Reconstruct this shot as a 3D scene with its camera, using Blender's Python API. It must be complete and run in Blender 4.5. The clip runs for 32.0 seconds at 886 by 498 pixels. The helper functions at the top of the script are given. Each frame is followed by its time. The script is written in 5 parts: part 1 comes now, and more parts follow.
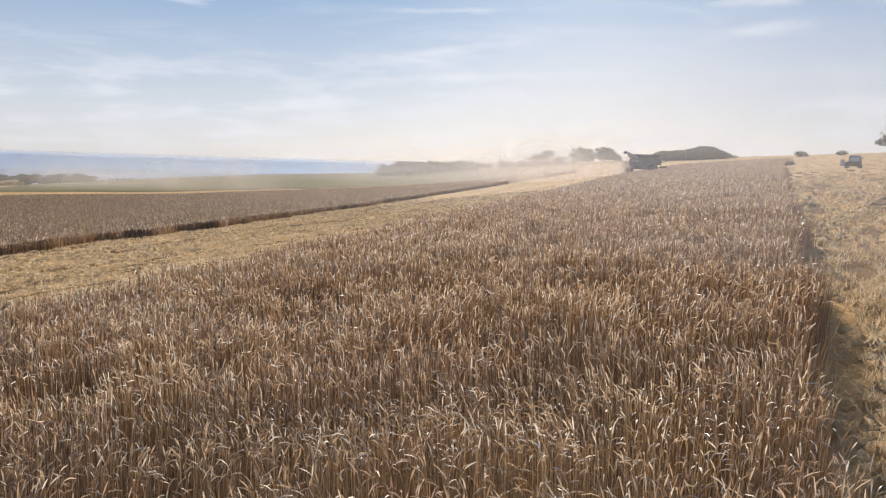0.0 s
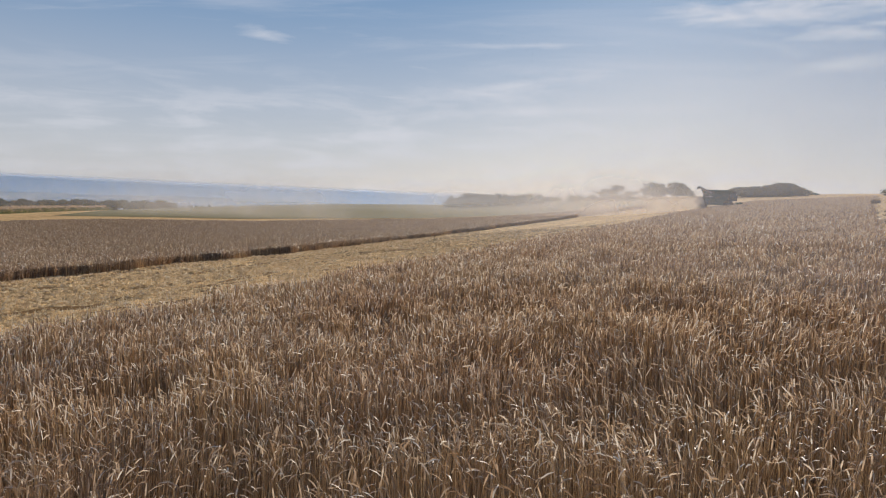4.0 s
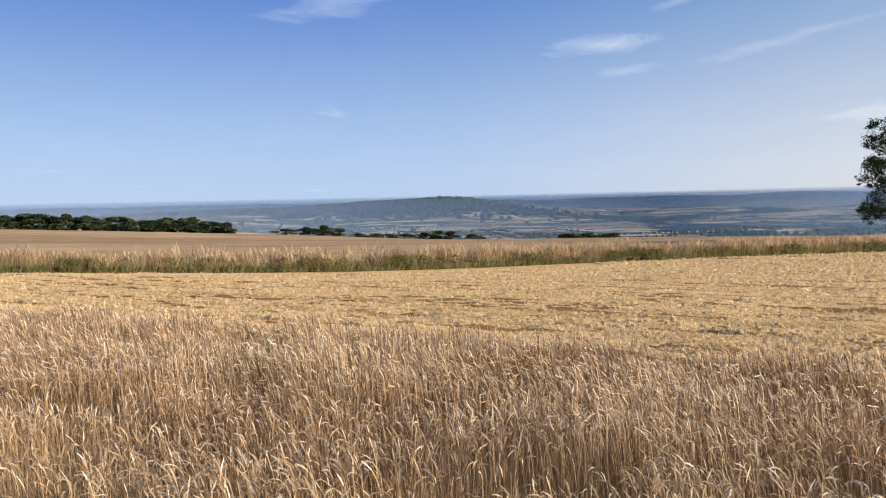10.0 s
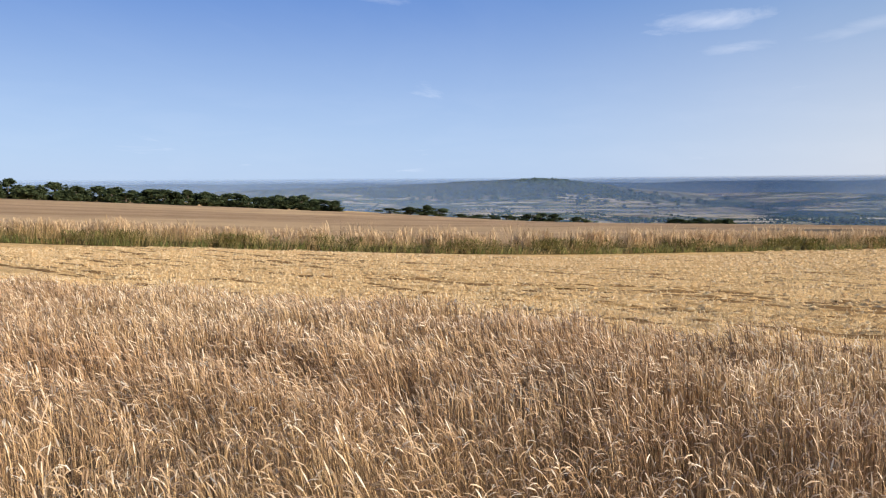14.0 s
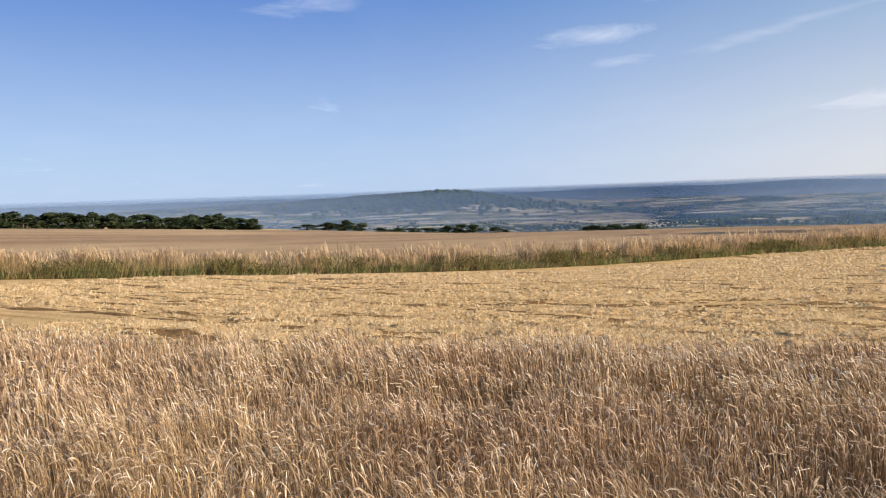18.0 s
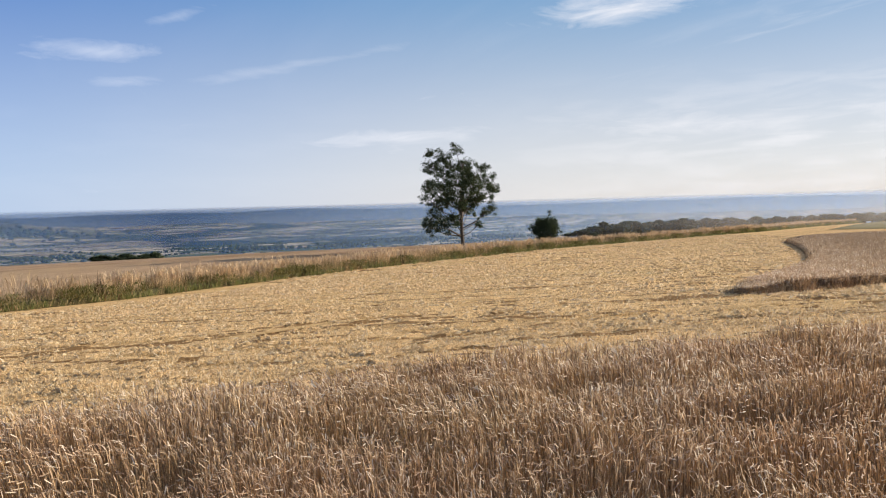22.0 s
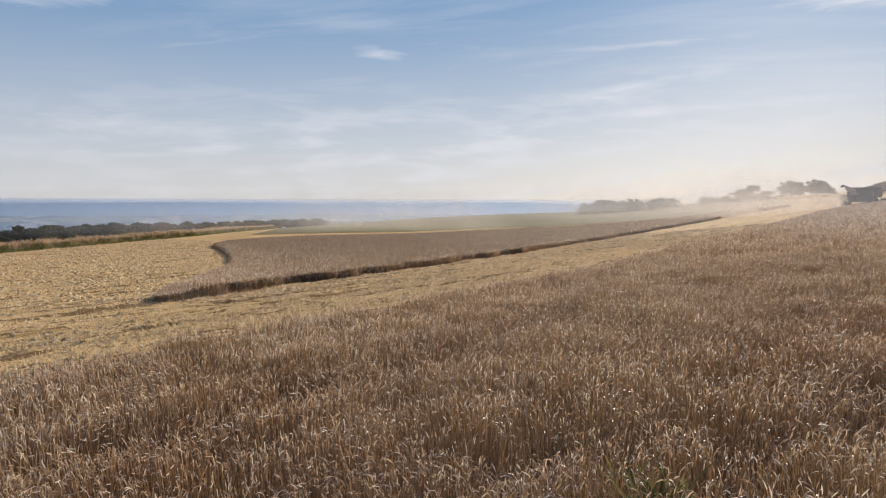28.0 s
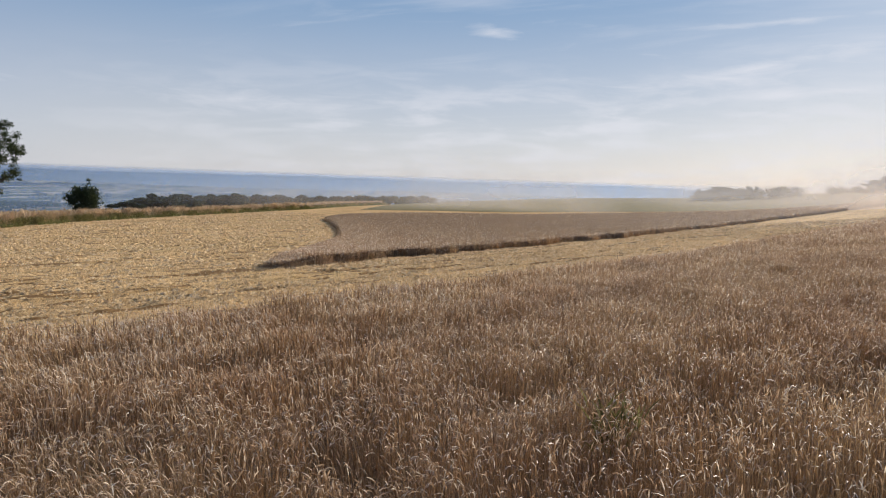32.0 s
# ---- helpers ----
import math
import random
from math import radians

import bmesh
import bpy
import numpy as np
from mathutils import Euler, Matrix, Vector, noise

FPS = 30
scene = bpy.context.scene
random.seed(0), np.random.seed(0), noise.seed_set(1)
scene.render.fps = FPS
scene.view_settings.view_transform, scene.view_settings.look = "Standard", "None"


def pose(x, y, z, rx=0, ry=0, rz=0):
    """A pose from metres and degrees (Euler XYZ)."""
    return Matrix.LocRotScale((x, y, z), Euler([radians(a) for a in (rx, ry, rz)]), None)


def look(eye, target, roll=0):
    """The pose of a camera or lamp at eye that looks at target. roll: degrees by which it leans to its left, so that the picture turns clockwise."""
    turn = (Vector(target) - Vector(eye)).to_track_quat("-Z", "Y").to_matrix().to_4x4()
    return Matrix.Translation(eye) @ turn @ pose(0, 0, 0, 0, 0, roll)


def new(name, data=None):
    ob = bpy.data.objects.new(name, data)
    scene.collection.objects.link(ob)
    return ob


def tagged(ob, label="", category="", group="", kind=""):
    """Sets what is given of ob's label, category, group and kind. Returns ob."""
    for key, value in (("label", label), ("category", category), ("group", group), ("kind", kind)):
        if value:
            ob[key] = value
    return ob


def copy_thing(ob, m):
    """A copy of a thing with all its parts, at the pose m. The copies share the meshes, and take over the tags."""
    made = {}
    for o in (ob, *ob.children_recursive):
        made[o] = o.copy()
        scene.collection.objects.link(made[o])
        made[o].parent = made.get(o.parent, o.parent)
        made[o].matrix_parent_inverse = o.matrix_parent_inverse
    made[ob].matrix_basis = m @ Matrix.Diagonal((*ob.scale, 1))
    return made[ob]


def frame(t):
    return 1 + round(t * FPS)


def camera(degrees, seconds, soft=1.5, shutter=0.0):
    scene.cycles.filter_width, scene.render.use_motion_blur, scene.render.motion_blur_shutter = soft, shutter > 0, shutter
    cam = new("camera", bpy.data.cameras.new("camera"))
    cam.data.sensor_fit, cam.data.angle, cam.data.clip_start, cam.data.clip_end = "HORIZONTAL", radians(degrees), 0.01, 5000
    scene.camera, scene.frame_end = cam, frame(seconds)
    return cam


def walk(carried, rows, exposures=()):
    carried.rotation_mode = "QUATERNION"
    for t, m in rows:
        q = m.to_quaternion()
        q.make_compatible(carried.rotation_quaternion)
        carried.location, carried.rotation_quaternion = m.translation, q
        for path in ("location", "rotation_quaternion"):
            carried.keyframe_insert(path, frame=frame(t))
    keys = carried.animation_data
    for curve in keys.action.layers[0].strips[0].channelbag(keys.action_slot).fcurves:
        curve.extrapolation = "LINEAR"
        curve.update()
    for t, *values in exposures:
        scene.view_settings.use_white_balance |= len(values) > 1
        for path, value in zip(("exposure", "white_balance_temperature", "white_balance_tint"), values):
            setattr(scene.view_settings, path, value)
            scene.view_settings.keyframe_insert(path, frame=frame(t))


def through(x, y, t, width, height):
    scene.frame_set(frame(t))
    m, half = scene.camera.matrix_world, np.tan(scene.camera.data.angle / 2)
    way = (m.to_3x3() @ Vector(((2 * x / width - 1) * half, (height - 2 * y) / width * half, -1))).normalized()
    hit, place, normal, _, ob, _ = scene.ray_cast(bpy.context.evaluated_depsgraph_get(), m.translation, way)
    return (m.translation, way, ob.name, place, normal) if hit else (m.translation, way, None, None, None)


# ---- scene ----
cam = camera(63.42, 32.0, soft=1.2)
PATH = [
    (0.0, -0.00, 0.00, -0.00, 0.00, -6.44, -1.58),
    (0.5, 0.01, 0.12, 0.05, -1.89, -4.13, -1.46),
    (1.0, 0.01, 0.20, 0.08, -0.41, -2.12, -1.08),
    (1.5, 0.03, 0.23, 0.09, 2.49, -1.17, -0.85),
    (2.0, 0.02, 0.22, 0.08, 5.72, -1.09, -0.90),
    (2.5, 0.00, 0.18, 0.05, 8.42, -1.57, -1.16),
    (4.5, -0.10, -0.10, -0.21, 4.84, -4.38, -2.81),
    (5.0, -0.21, -0.35, -0.27, 7.11, -4.43, -3.52),
    (5.5, -0.43, -0.64, -0.33, 22.18, -4.62, -2.65),
    (6.0, -0.75, -0.97, -0.38, 39.02, -4.12, -1.44),
    (6.5, -1.14, -1.33, -0.43, 53.05, -3.44, -0.67),
    (7.0, -1.56, -1.60, -0.47, 64.74, -3.17, -0.52),
    (7.5, -1.95, -1.97, -0.52, 73.75, -3.09, -0.62),
    (8.0, -2.28, -2.40, -0.57, 80.34, -3.11, -0.56),
    (8.5, -2.50, -2.97, -0.58, 85.62, -3.13, -0.21),
    (9.0, -2.65, -3.44, -0.58, 89.84, -3.26, 0.26),
    (9.5, -2.77, -3.95, -0.57, 93.17, -3.46, 0.75),
    (10.0, -2.84, -4.55, -0.56, 95.65, -3.77, 1.23),
    (10.5, -2.95, -5.14, -0.57, 97.21, -4.39, 1.54),
    (11.0, -3.09, -5.72, -0.56, 98.20, -4.98, 1.57),
    (11.5, -3.26, -6.27, -0.55, 98.61, -5.39, 1.57),
    (12.0, -3.46, -6.80, -0.54, 98.86, -5.59, 1.63),
    (12.5, -3.61, -7.36, -0.53, 99.35, -5.36, 1.52),
    (13.0, -3.74, -7.97, -0.52, 100.42, -5.05, 1.34),
    (13.5, -3.84, -8.57, -0.52, 101.73, -4.96, 0.98),
    (14.0, -3.91, -9.20, -0.51, 103.08, -5.17, 0.39),
    (14.5, -3.98, -9.77, -0.51, 104.14, -5.47, -0.26),
    (15.0, -4.05, -10.39, -0.51, 104.84, -5.59, -0.71),
    (15.5, -4.13, -11.07, -0.50, 105.20, -5.61, -1.11),
    (17.5, -4.80, -16.45, -0.27, 98.41, -4.91, 1.44),
    (18.0, -5.02, -17.12, -0.23, 95.23, -4.32, 1.99),
    (18.5, -5.28, -17.67, -0.19, 91.31, -3.74, 2.34),
    (19.0, -5.55, -18.07, -0.17, 86.22, -3.53, 2.46),
    (19.5, -5.79, -18.33, -0.15, 80.14, -3.51, 2.34),
    (20.0, -5.92, -18.47, -0.14, 73.98, -3.53, 1.98),
    (20.5, -5.97, -18.46, -0.14, 68.75, -3.56, 1.70),
    (21.0, -6.00, -18.42, -0.13, 64.42, -3.47, 1.53),
    (21.5, -6.00, -18.39, -0.14, 61.04, -3.37, 1.54),
    (22.0, -6.00, -18.32, -0.14, 57.68, -3.32, 1.50),
    (22.5, -5.97, -18.28, -0.15, 53.87, -3.36, 1.39),
    (23.0, -5.94, -18.23, -0.15, 49.34, -3.49, 1.20),
    (23.5, -5.94, -18.16, -0.16, 43.06, -3.77, 1.01),
    (24.0, -5.92, -18.01, -0.18, 35.37, -4.10, 0.77),
    (24.5, -5.86, -17.89, -0.20, 26.90, -4.33, 0.54),
    (25.0, -5.78, -17.82, -0.21, 18.83, -4.41, 0.13),
    (25.5, -5.75, -17.81, -0.19, 12.07, -4.30, -0.47),
    (27.5, -5.43, -17.94, 0.04, 10.59, -3.59, -0.53),
    (28.0, -5.38, -17.99, 0.05, 14.63, -3.52, -0.13),
    (28.5, -5.30, -18.07, 0.05, 17.99, -3.29, 0.04),
    (29.0, -5.20, -18.19, 0.05, 20.04, -3.11, 0.22),
    (29.5, -5.10, -18.30, 0.06, 20.86, -3.00, 0.16),
    (30.0, -5.04, -18.38, 0.06, 20.66, -2.90, -0.08),
    (30.5, -4.98, -18.45, 0.07, 20.14, -3.15, -0.32),
    (31.0, -4.84, -18.60, 0.07, 19.71, -3.64, -0.85),
    (31.5, -4.69, -18.80, 0.08, 20.60, -4.35, -1.40),
    (32.0, -4.44, -19.00, 0.09, 23.25, -5.26, -1.90),
]
walk(cam, [(t, pose(x, y, z, 90 + p, r, w)) for t, x, y, z, w, p, r in PATH],
     [(0, 0.52, 5850, 10), (0.5, 0.27, 5800, 10), (1, 0.20, 5800, 10), (2, 0.10, 5800, 10), (5, 0.2, 5800, 10), (7, 0.54, 6000, 10), (9, 0.66, 6050, 10), (13, 0.7, 6050, 10), (19, 0.7, 6100, 10), (21, 0.68, 6100, 10), (23, 0.63, 6100, 10), (25.2, 0.43, 5950, 10), (27.5, 0.33, 5900, 10), (32, 0.33, 5850, 10)])

# ---------------------------------------------------------------- light
SUN_AZ, SUN_EL = 10.6, 18.5          # degrees clockwise from +y, degrees up
world = bpy.data.worlds.new("sky")
scene.world = world
world.use_nodes = True
wt = world.node_tree
wt.nodes.clear()


def wnode(kind, **kw):
    n = wt.nodes.new(kind)
    for k, v in kw.items():
        n.inputs[k].default_value = v
    return n


def wmath(op, a, b=None, clamp=False):
    n = wt.nodes.new("ShaderNodeMath")
    n.operation, n.use_clamp = op, clamp
    for i, v in enumerate((a, b)):
        if v is None:
            continue
        if isinstance(v, (int, float)):
            n.inputs[i].default_value = v
        else:
            wt.links.new(v, n.inputs[i])
    return n.outputs[0]


def wrange(value, lo, hi):
    n = wt.nodes.new("ShaderNodeMapRange")
    n.interpolation_type = "SMOOTHSTEP"
    n.inputs["From Min"].default_value, n.inputs["From Max"].default_value = lo, hi
    wt.links.new(value, n.inputs["Value"])
    return n.outputs[0]


sky = wt.nodes.new("ShaderNodeTexSky")
sky.sky_type, sky.sun_disc = "NISHITA", False
sky.sun_elevation, sky.sun_rotation = radians(SUN_EL), radians(SUN_AZ)
sky.altitude, sky.air_density, sky.dust_density, sky.ozone_density = 150, 1.0, 0.6, 1.6
coord = wt.nodes.new("ShaderNodeTexCoord")
sep = wt.nodes.new("ShaderNodeSeparateXYZ")
wt.links.new(coord.outputs["Generated"], sep.inputs[0])
zz = wmath("MAXIMUM", sep.outputs[2], 0.0)
down = wmath("ADD", zz, 0.10)
comb = wt.nodes.new("ShaderNodeCombineXYZ")
wt.links.new(wmath("DIVIDE", sep.outputs[0], down), comb.inputs[0])
wt.links.new(wmath("DIVIDE", sep.outputs[1], down), comb.inputs[1])


def cloud_layer(scale, angle, stretch, lo, hi, detail, seed):
    m = wt.nodes.new("ShaderNodeMapping")
    m.inputs["Rotation"].default_value = (0, 0, radians(angle))
    m.inputs["Scale"].default_value = (scale, scale * stretch, 1)
    m.inputs["Location"].default_value = (seed, seed * 0.37, seed * 0.11)
    wt.links.new(comb.outputs[0], m.inputs[0])
    n = wnode("ShaderNodeTexNoise", Scale=1.0, Detail=detail, Roughness=0.6, Distortion=0.6)
    wt.links.new(m.outputs[0], n.inputs["Vector"])
    r = wt.nodes.new("ShaderNodeMapRange")
    r.interpolation_type = "SMOOTHSTEP"
    r.inputs["From Min"].default_value, r.inputs["From Max"].default_value = lo, hi
    wt.links.new(n.outputs[0], r.inputs["Value"])
    return r.outputs[0]


# thin cirrus streaks, and small fair-weather puffs; both thicken towards the sun
sunward = wt.nodes.new("ShaderNodeVectorMath")
sunward.operation = "DOT_PRODUCT"
wt.links.new(coord.outputs["Generated"], sunward.inputs[0])
sunward.inputs[1].default_value = (math.sin(radians(SUN_AZ)), math.cos(radians(SUN_AZ)), 0.25)
near_sun = wt.nodes.new("ShaderNodeMapRange")
near_sun.interpolation_type = "SMOOTHSTEP"
near_sun.inputs["From Min"].default_value, near_sun.inputs["From Max"].default_value = 0.35, 1.0
near_sun.inputs["To Min"].default_value, near_sun.inputs["To Max"].default_value = 0.05, 0.85
wt.links.new(sunward.outputs["Value"], near_sun.inputs["Value"])
streaks = wmath("MULTIPLY", wmath("MAXIMUM", cloud_layer(0.5, 8, 3.4, 0.47, 0.78, 7, 3.1), cloud_layer(1.1, 17, 2.6, 0.54, 0.82, 6, 7.9)), near_sun.outputs[0])
puffs = wmath("MULTIPLY", cloud_layer(0.9, -20, 1.7, 0.63, 0.76, 6, 11.3), 0.6)
cover = wmath("MAXIMUM", wmath("MULTIPLY", streaks, 0.42), wmath("MULTIPLY", puffs, 0.4), True)

# single clouds: bearing, height, half width, half depth and tilt in degrees, and how dense
CLOUDS = [(-14.1, 17.0, 16, 2.1, -13, 1.4), (-17.6, 13.9, 6.2, 0.75, -2, 1.2), (2.9, 8.2, 6.3, 0.7, 8, 0.85), (-10.6, 7.4, 9.0, 0.36, 1, 0.5), (-22.8, 10.3, 5.9, 0.6, 6, 0.6), (19.7, 11.7, 1.6, 0.5, -7, 0.6),
          (14.5, 3.8, 10.4, 0.25, 1, 0.35), (-18.0, 6.4, 1.8, 0.4, -7, 0.5), (-0.6, 12.0, 5.0, 0.2, 2, 0.6), (83.3, 11.7, 3.1, 0.6, 4, 0.55), (80.7, 9.6, 1.9, 0.4, 2, 0.4), (77.7, 14.2, 2.3, 0.4, 16, 0.4),
          (104.7, 14.8, 4.1, 0.8, 8, 0.35), (69.5, 11.0, 6.3, 0.35, 10, 0.25), (60.6, 5.5, 5.0, 0.65, 1, 0.6), (39.5, 5.8, 5.2, 0.65, 0, 0.6), (0.9, 8.8, 8.1, 0.55, 9, 0.9), (-4.9, 7.2, 10.8, 0.4, 3, 0.8), (43.9, 14.5, 5.0, 1.1, 3, 0.8)]
bear = wmath("MULTIPLY", wmath("ARCTAN2", wmath("MULTIPLY", sep.outputs[0], -1.0), sep.outputs[1]), 57.296)
lift = wmath("MULTIPLY", wmath("ARCSINE", sep.outputs[2]), 57.296)
flat_sky = wt.nodes.new("ShaderNodeCombineXYZ")
wt.links.new(wmath("MULTIPLY", bear, 0.16), flat_sky.inputs[0])
wt.links.new(wmath("MULTIPLY", lift, 0.75), flat_sky.inputs[1])
ragged = wnode("ShaderNodeTexNoise", Scale=1.0, Detail=7, Roughness=0.62, Distortion=0.5)
wt.links.new(flat_sky.outputs[0], ragged.inputs["Vector"])
fray = wmath("MULTIPLY", wmath("SUBTRACT", ragged.outputs[0], 0.5), 4.2)
bank = wnode("ShaderNodeTexNoise", Scale=0.9, Detail=6, Roughness=0.55, Distortion=0.3)
wt.links.new(flat_sky.outputs[0], bank.inputs["Vector"])
haze_bank = wmath("MULTIPLY", wmath("MULTIPLY", wrange(bank.outputs[0], 0.42, 0.68), wmath("SUBTRACT", 1.0, wrange(lift, 4.0, 11.0))), near_sun.outputs[0])
cover = wmath("MAXIMUM", cover, wmath("MULTIPLY", haze_bank, 0.75))
for az, el, wide, deep, tilt, dense in CLOUDS:
    u, v = wmath("SUBTRACT", az, bear), wmath("SUBTRACT", lift, el)
    ct, st = math.cos(radians(tilt)), math.sin(radians(tilt))
    p = wmath("ADD", wmath("MULTIPLY", u, ct / wide), wmath("MULTIPLY", v, st / wide))
    w = wmath("SUBTRACT", wmath("MULTIPLY", v, ct / deep), wmath("MULTIPLY", u, st / deep))
    far = wmath("POWER", wmath("ADD", wmath("MULTIPLY", p, p), wmath("MULTIPLY", w, w)), 0.5)
    body = wmath("MULTIPLY", wmath("SUBTRACT", 1.3, wmath("ADD", far, fray)), 0.62, True)
    cover = wmath("MAXIMUM", cover, wmath("MULTIPLY", body, dense * 0.85), True)


def wmix(f, a, c, mode="MIX"):
    n = wt.nodes.new("ShaderNodeMix")
    n.data_type, n.blend_type = "RGBA", mode
    for key, v in (("Factor", f), ("A", a), ("B", c)):
        if isinstance(v, (int, float)):
            n.inputs[key].default_value = v
        elif isinstance(v, tuple):
            n.inputs[key].default_value = (*v, 1)
        else:
            wt.links.new(v, n.inputs[key])
    return n.outputs["Result"]


# summer haze: a pale veil that is warm towards the sun and thins upwards
towards = wrange(sunward.outputs["Value"], -0.4, 0.6)
low = wmix(towards, (4.5, 5.7, 7.6), (7.6, 7.1, 6.75))
high = wmix(towards, (0.62, 1.76, 5.1), (1.3, 3.0, 5.1))
veil = wmix(wrange(zz, -0.03, 0.36), low, high)
both = wmix(0.86, sky.outputs[0], wmix(wrange(zz, 0.40, 0.85), veil, (2.5, 2.75, 3.3)))
both = wmix(cover, both, wmix(towards, (7.6, 7.9, 8.6), (9.2, 8.7, 8.4)))
bg = wnode("ShaderNodeBackground", Strength=0.072)
wt.links.new(both, bg.inputs["Color"])
wout = wt.nodes.new("ShaderNodeOutputWorld")
wt.links.new(bg.outputs[0], wout.inputs["Surface"])

sun = new("sun", bpy.data.lights.new("sun", "SUN"))
sun.data.energy, sun.data.angle, sun.data.color = 5.0, radians(1.2), (1.0, 0.84, 0.64)
sa, se = radians(SUN_AZ), radians(SUN_EL)
toward = Vector((math.sin(sa) * math.cos(se), math.cos(sa) * math.cos(se), math.sin(se)))
sun.matrix_world = look(toward * 100, (0, 0, 0))


# ---------------------------------------------------------------- materials
def mat(name, rough=0.8, spec=0.3):
    m = bpy.data.materials.new(name)
    m.use_nodes = True
    b = m.node_tree.nodes["Principled BSDF"]
    b.inputs["Roughness"].default_value = rough
    b.inputs["Specular IOR Level"].default_value = spec
    return m, m.node_tree, b


def ramp_of(nt, value, stops):
    r = nt.nodes.new("ShaderNodeValToRGB")
    el = r.color_ramp.elements
    while len(el) < len(stops):
        el.new(0.5)
    for e, (p, c) in zip(el, stops):
        e.position, e.color = p, (*c, 1)
    nt.links.new(value, r.inputs[0])
    return r.outputs[0]


def noise_of(nt, scale, detail=4, rough=0.6, vec=None, stretch=None, coords="Object"):
    tc = nt.nodes.new("ShaderNodeTexCoord")
    src = tc.outputs[coords]
    if stretch:
        mp = nt.nodes.new("ShaderNodeMapping")
        mp.vector_type = "TEXTURE"
        mp.inputs["Scale"].default_value = [1 / v for v in stretch[:3]]
        if len(stretch) > 3:
            mp.inputs["Rotation"].default_value = (0, 0, radians(stretch[3]))
        nt.links.new(src, mp.inputs[0])
        src = mp.outputs[0]
    n = nt.nodes.new("ShaderNodeTexNoise")
    n.inputs["Scale"].default_value, n.inputs["Detail"].default_value, n.inputs["Roughness"].default_value = scale, detail, rough
    nt.links.new(src, n.inputs["Vector"])
    return n.outputs[0]


def mixc(nt, f, a, b, mode="MIX"):
    n = nt.nodes.new("ShaderNodeMix")
    n.data_type, n.blend_type = "RGBA", mode
    for key, v in (("Factor", f), ("A", a), ("B", b)):
        if isinstance(v, (int, float)):
            n.inputs[key].default_value = v
        elif isinstance(v, tuple):
            n.inputs[key].default_value = (*v, 1)
        else:
            nt.links.new(v, n.inputs[key])
    return n.outputs["Result"]


def bump(nt, b, h, strength, dist):
    n = nt.nodes.new("ShaderNodeBump")
    n.inputs["Strength"].default_value, n.inputs["Distance"].default_value = strength, dist
    nt.links.new(h, n.inputs["Height"])
    nt.links.new(n.outputs[0], b.inputs["Normal"])


def blade_mat(name, stops, patch=None, patch_scale=0.25, translucent=0.35, rough=0.65, spec=0.10):
    """Blades, ears or leaves: each island has its own tint; larger patches shift it."""
    m, nt, b = mat(name, rough, spec)
    g = nt.nodes.new("ShaderNodeNewGeometry")
    col = ramp_of(nt, g.outputs["Random Per Island"], stops)
    if patch:
        n = noise_of(nt, patch_scale, 3)
        f = ramp_of(nt, n, [(0.38, (0, 0, 0)), (0.68, (1, 1, 1))])
        col = mixc(nt, f, col, mixc(nt, 1.0, col, patch, "MULTIPLY"))
    nt.links.new(col, b.inputs["Base Color"])
    if translucent:
        t = nt.nodes.new("ShaderNodeBsdfTranslucent")
        nt.links.new(col, t.inputs["Color"])
        mx = nt.nodes.new("ShaderNodeMixShader")
        mx.inputs[0].default_value = translucent
        nt.links.new(b.outputs[0], mx.inputs[1])
        nt.links.new(t.outputs[0], mx.inputs[2])
        nt.links.new(mx.outputs[0], nt.nodes["Material Output"].inputs["Surface"])
    return m


def plain(name, c, rough=0.6, spec=0.4, metal=0.0, var=0.25, scale=3.0):
    m, nt, b = mat(name, rough, spec)
    n = noise_of(nt, scale, 5)
    col = ramp_of(nt, n, [(0.3, tuple(v * (1 - var) for v in c)), (0.7, tuple(min(1, v * (1 + var)) for v in c))])
    nt.links.new(col, b.inputs["Base Color"])
    b.inputs["Metallic"].default_value = metal
    return m


M_CROP = blade_mat("barley_stems", [(0.0, (0.20, 0.122, 0.058)), (0.5, (0.43, 0.285, 0.142)), (1.0, (0.71, 0.51, 0.275))],
                   patch=(0.82, 0.75, 0.73), patch_scale=0.35, translucent=0.16, rough=0.52, spec=0.38)
# the palest ear tints stand in for sunlit glints
M_EAR = blade_mat("barley_ears", [(0.0, (0.28, 0.18, 0.10)), (0.35, (0.50, 0.35, 0.215)), (0.68, (0.70, 0.53, 0.345)), (0.84, (0.88, 0.72, 0.51)), (1.0, (0.99, 0.92, 0.76))],
                  patch=(0.84, 0.78, 0.76), patch_scale=0.35, translucent=0.36, rough=0.52, spec=0.35)
for m in (M_CROP, M_EAR):      # the fine fuzz of awns and dry sheaths, its sheen also imitating backlit glare
    b = m.node_tree.nodes["Principled BSDF"]
    b.inputs["Sheen Weight"].default_value, b.inputs["Sheen Roughness"].default_value = 0.28, 0.45
    b.inputs["Sheen Tint"].default_value = (0.95, 0.93, 0.95, 1)
M_STRAW = blade_mat("loose_straw", [(0.0, (0.55, 0.37, 0.18)), (0.4, (0.80, 0.60, 0.33)), (1.0, (0.97, 0.83, 0.58))], translucent=0.28)
M_GRASS = blade_mat("verge_grass", [(0.0, (0.12, 0.115, 0.042)), (0.35, (0.22, 0.19, 0.08)), (0.55, (0.36, 0.27, 0.14)), (1.0, (0.60, 0.45, 0.26))],
                    patch=(0.7, 0.75, 0.5), patch_scale=0.12)
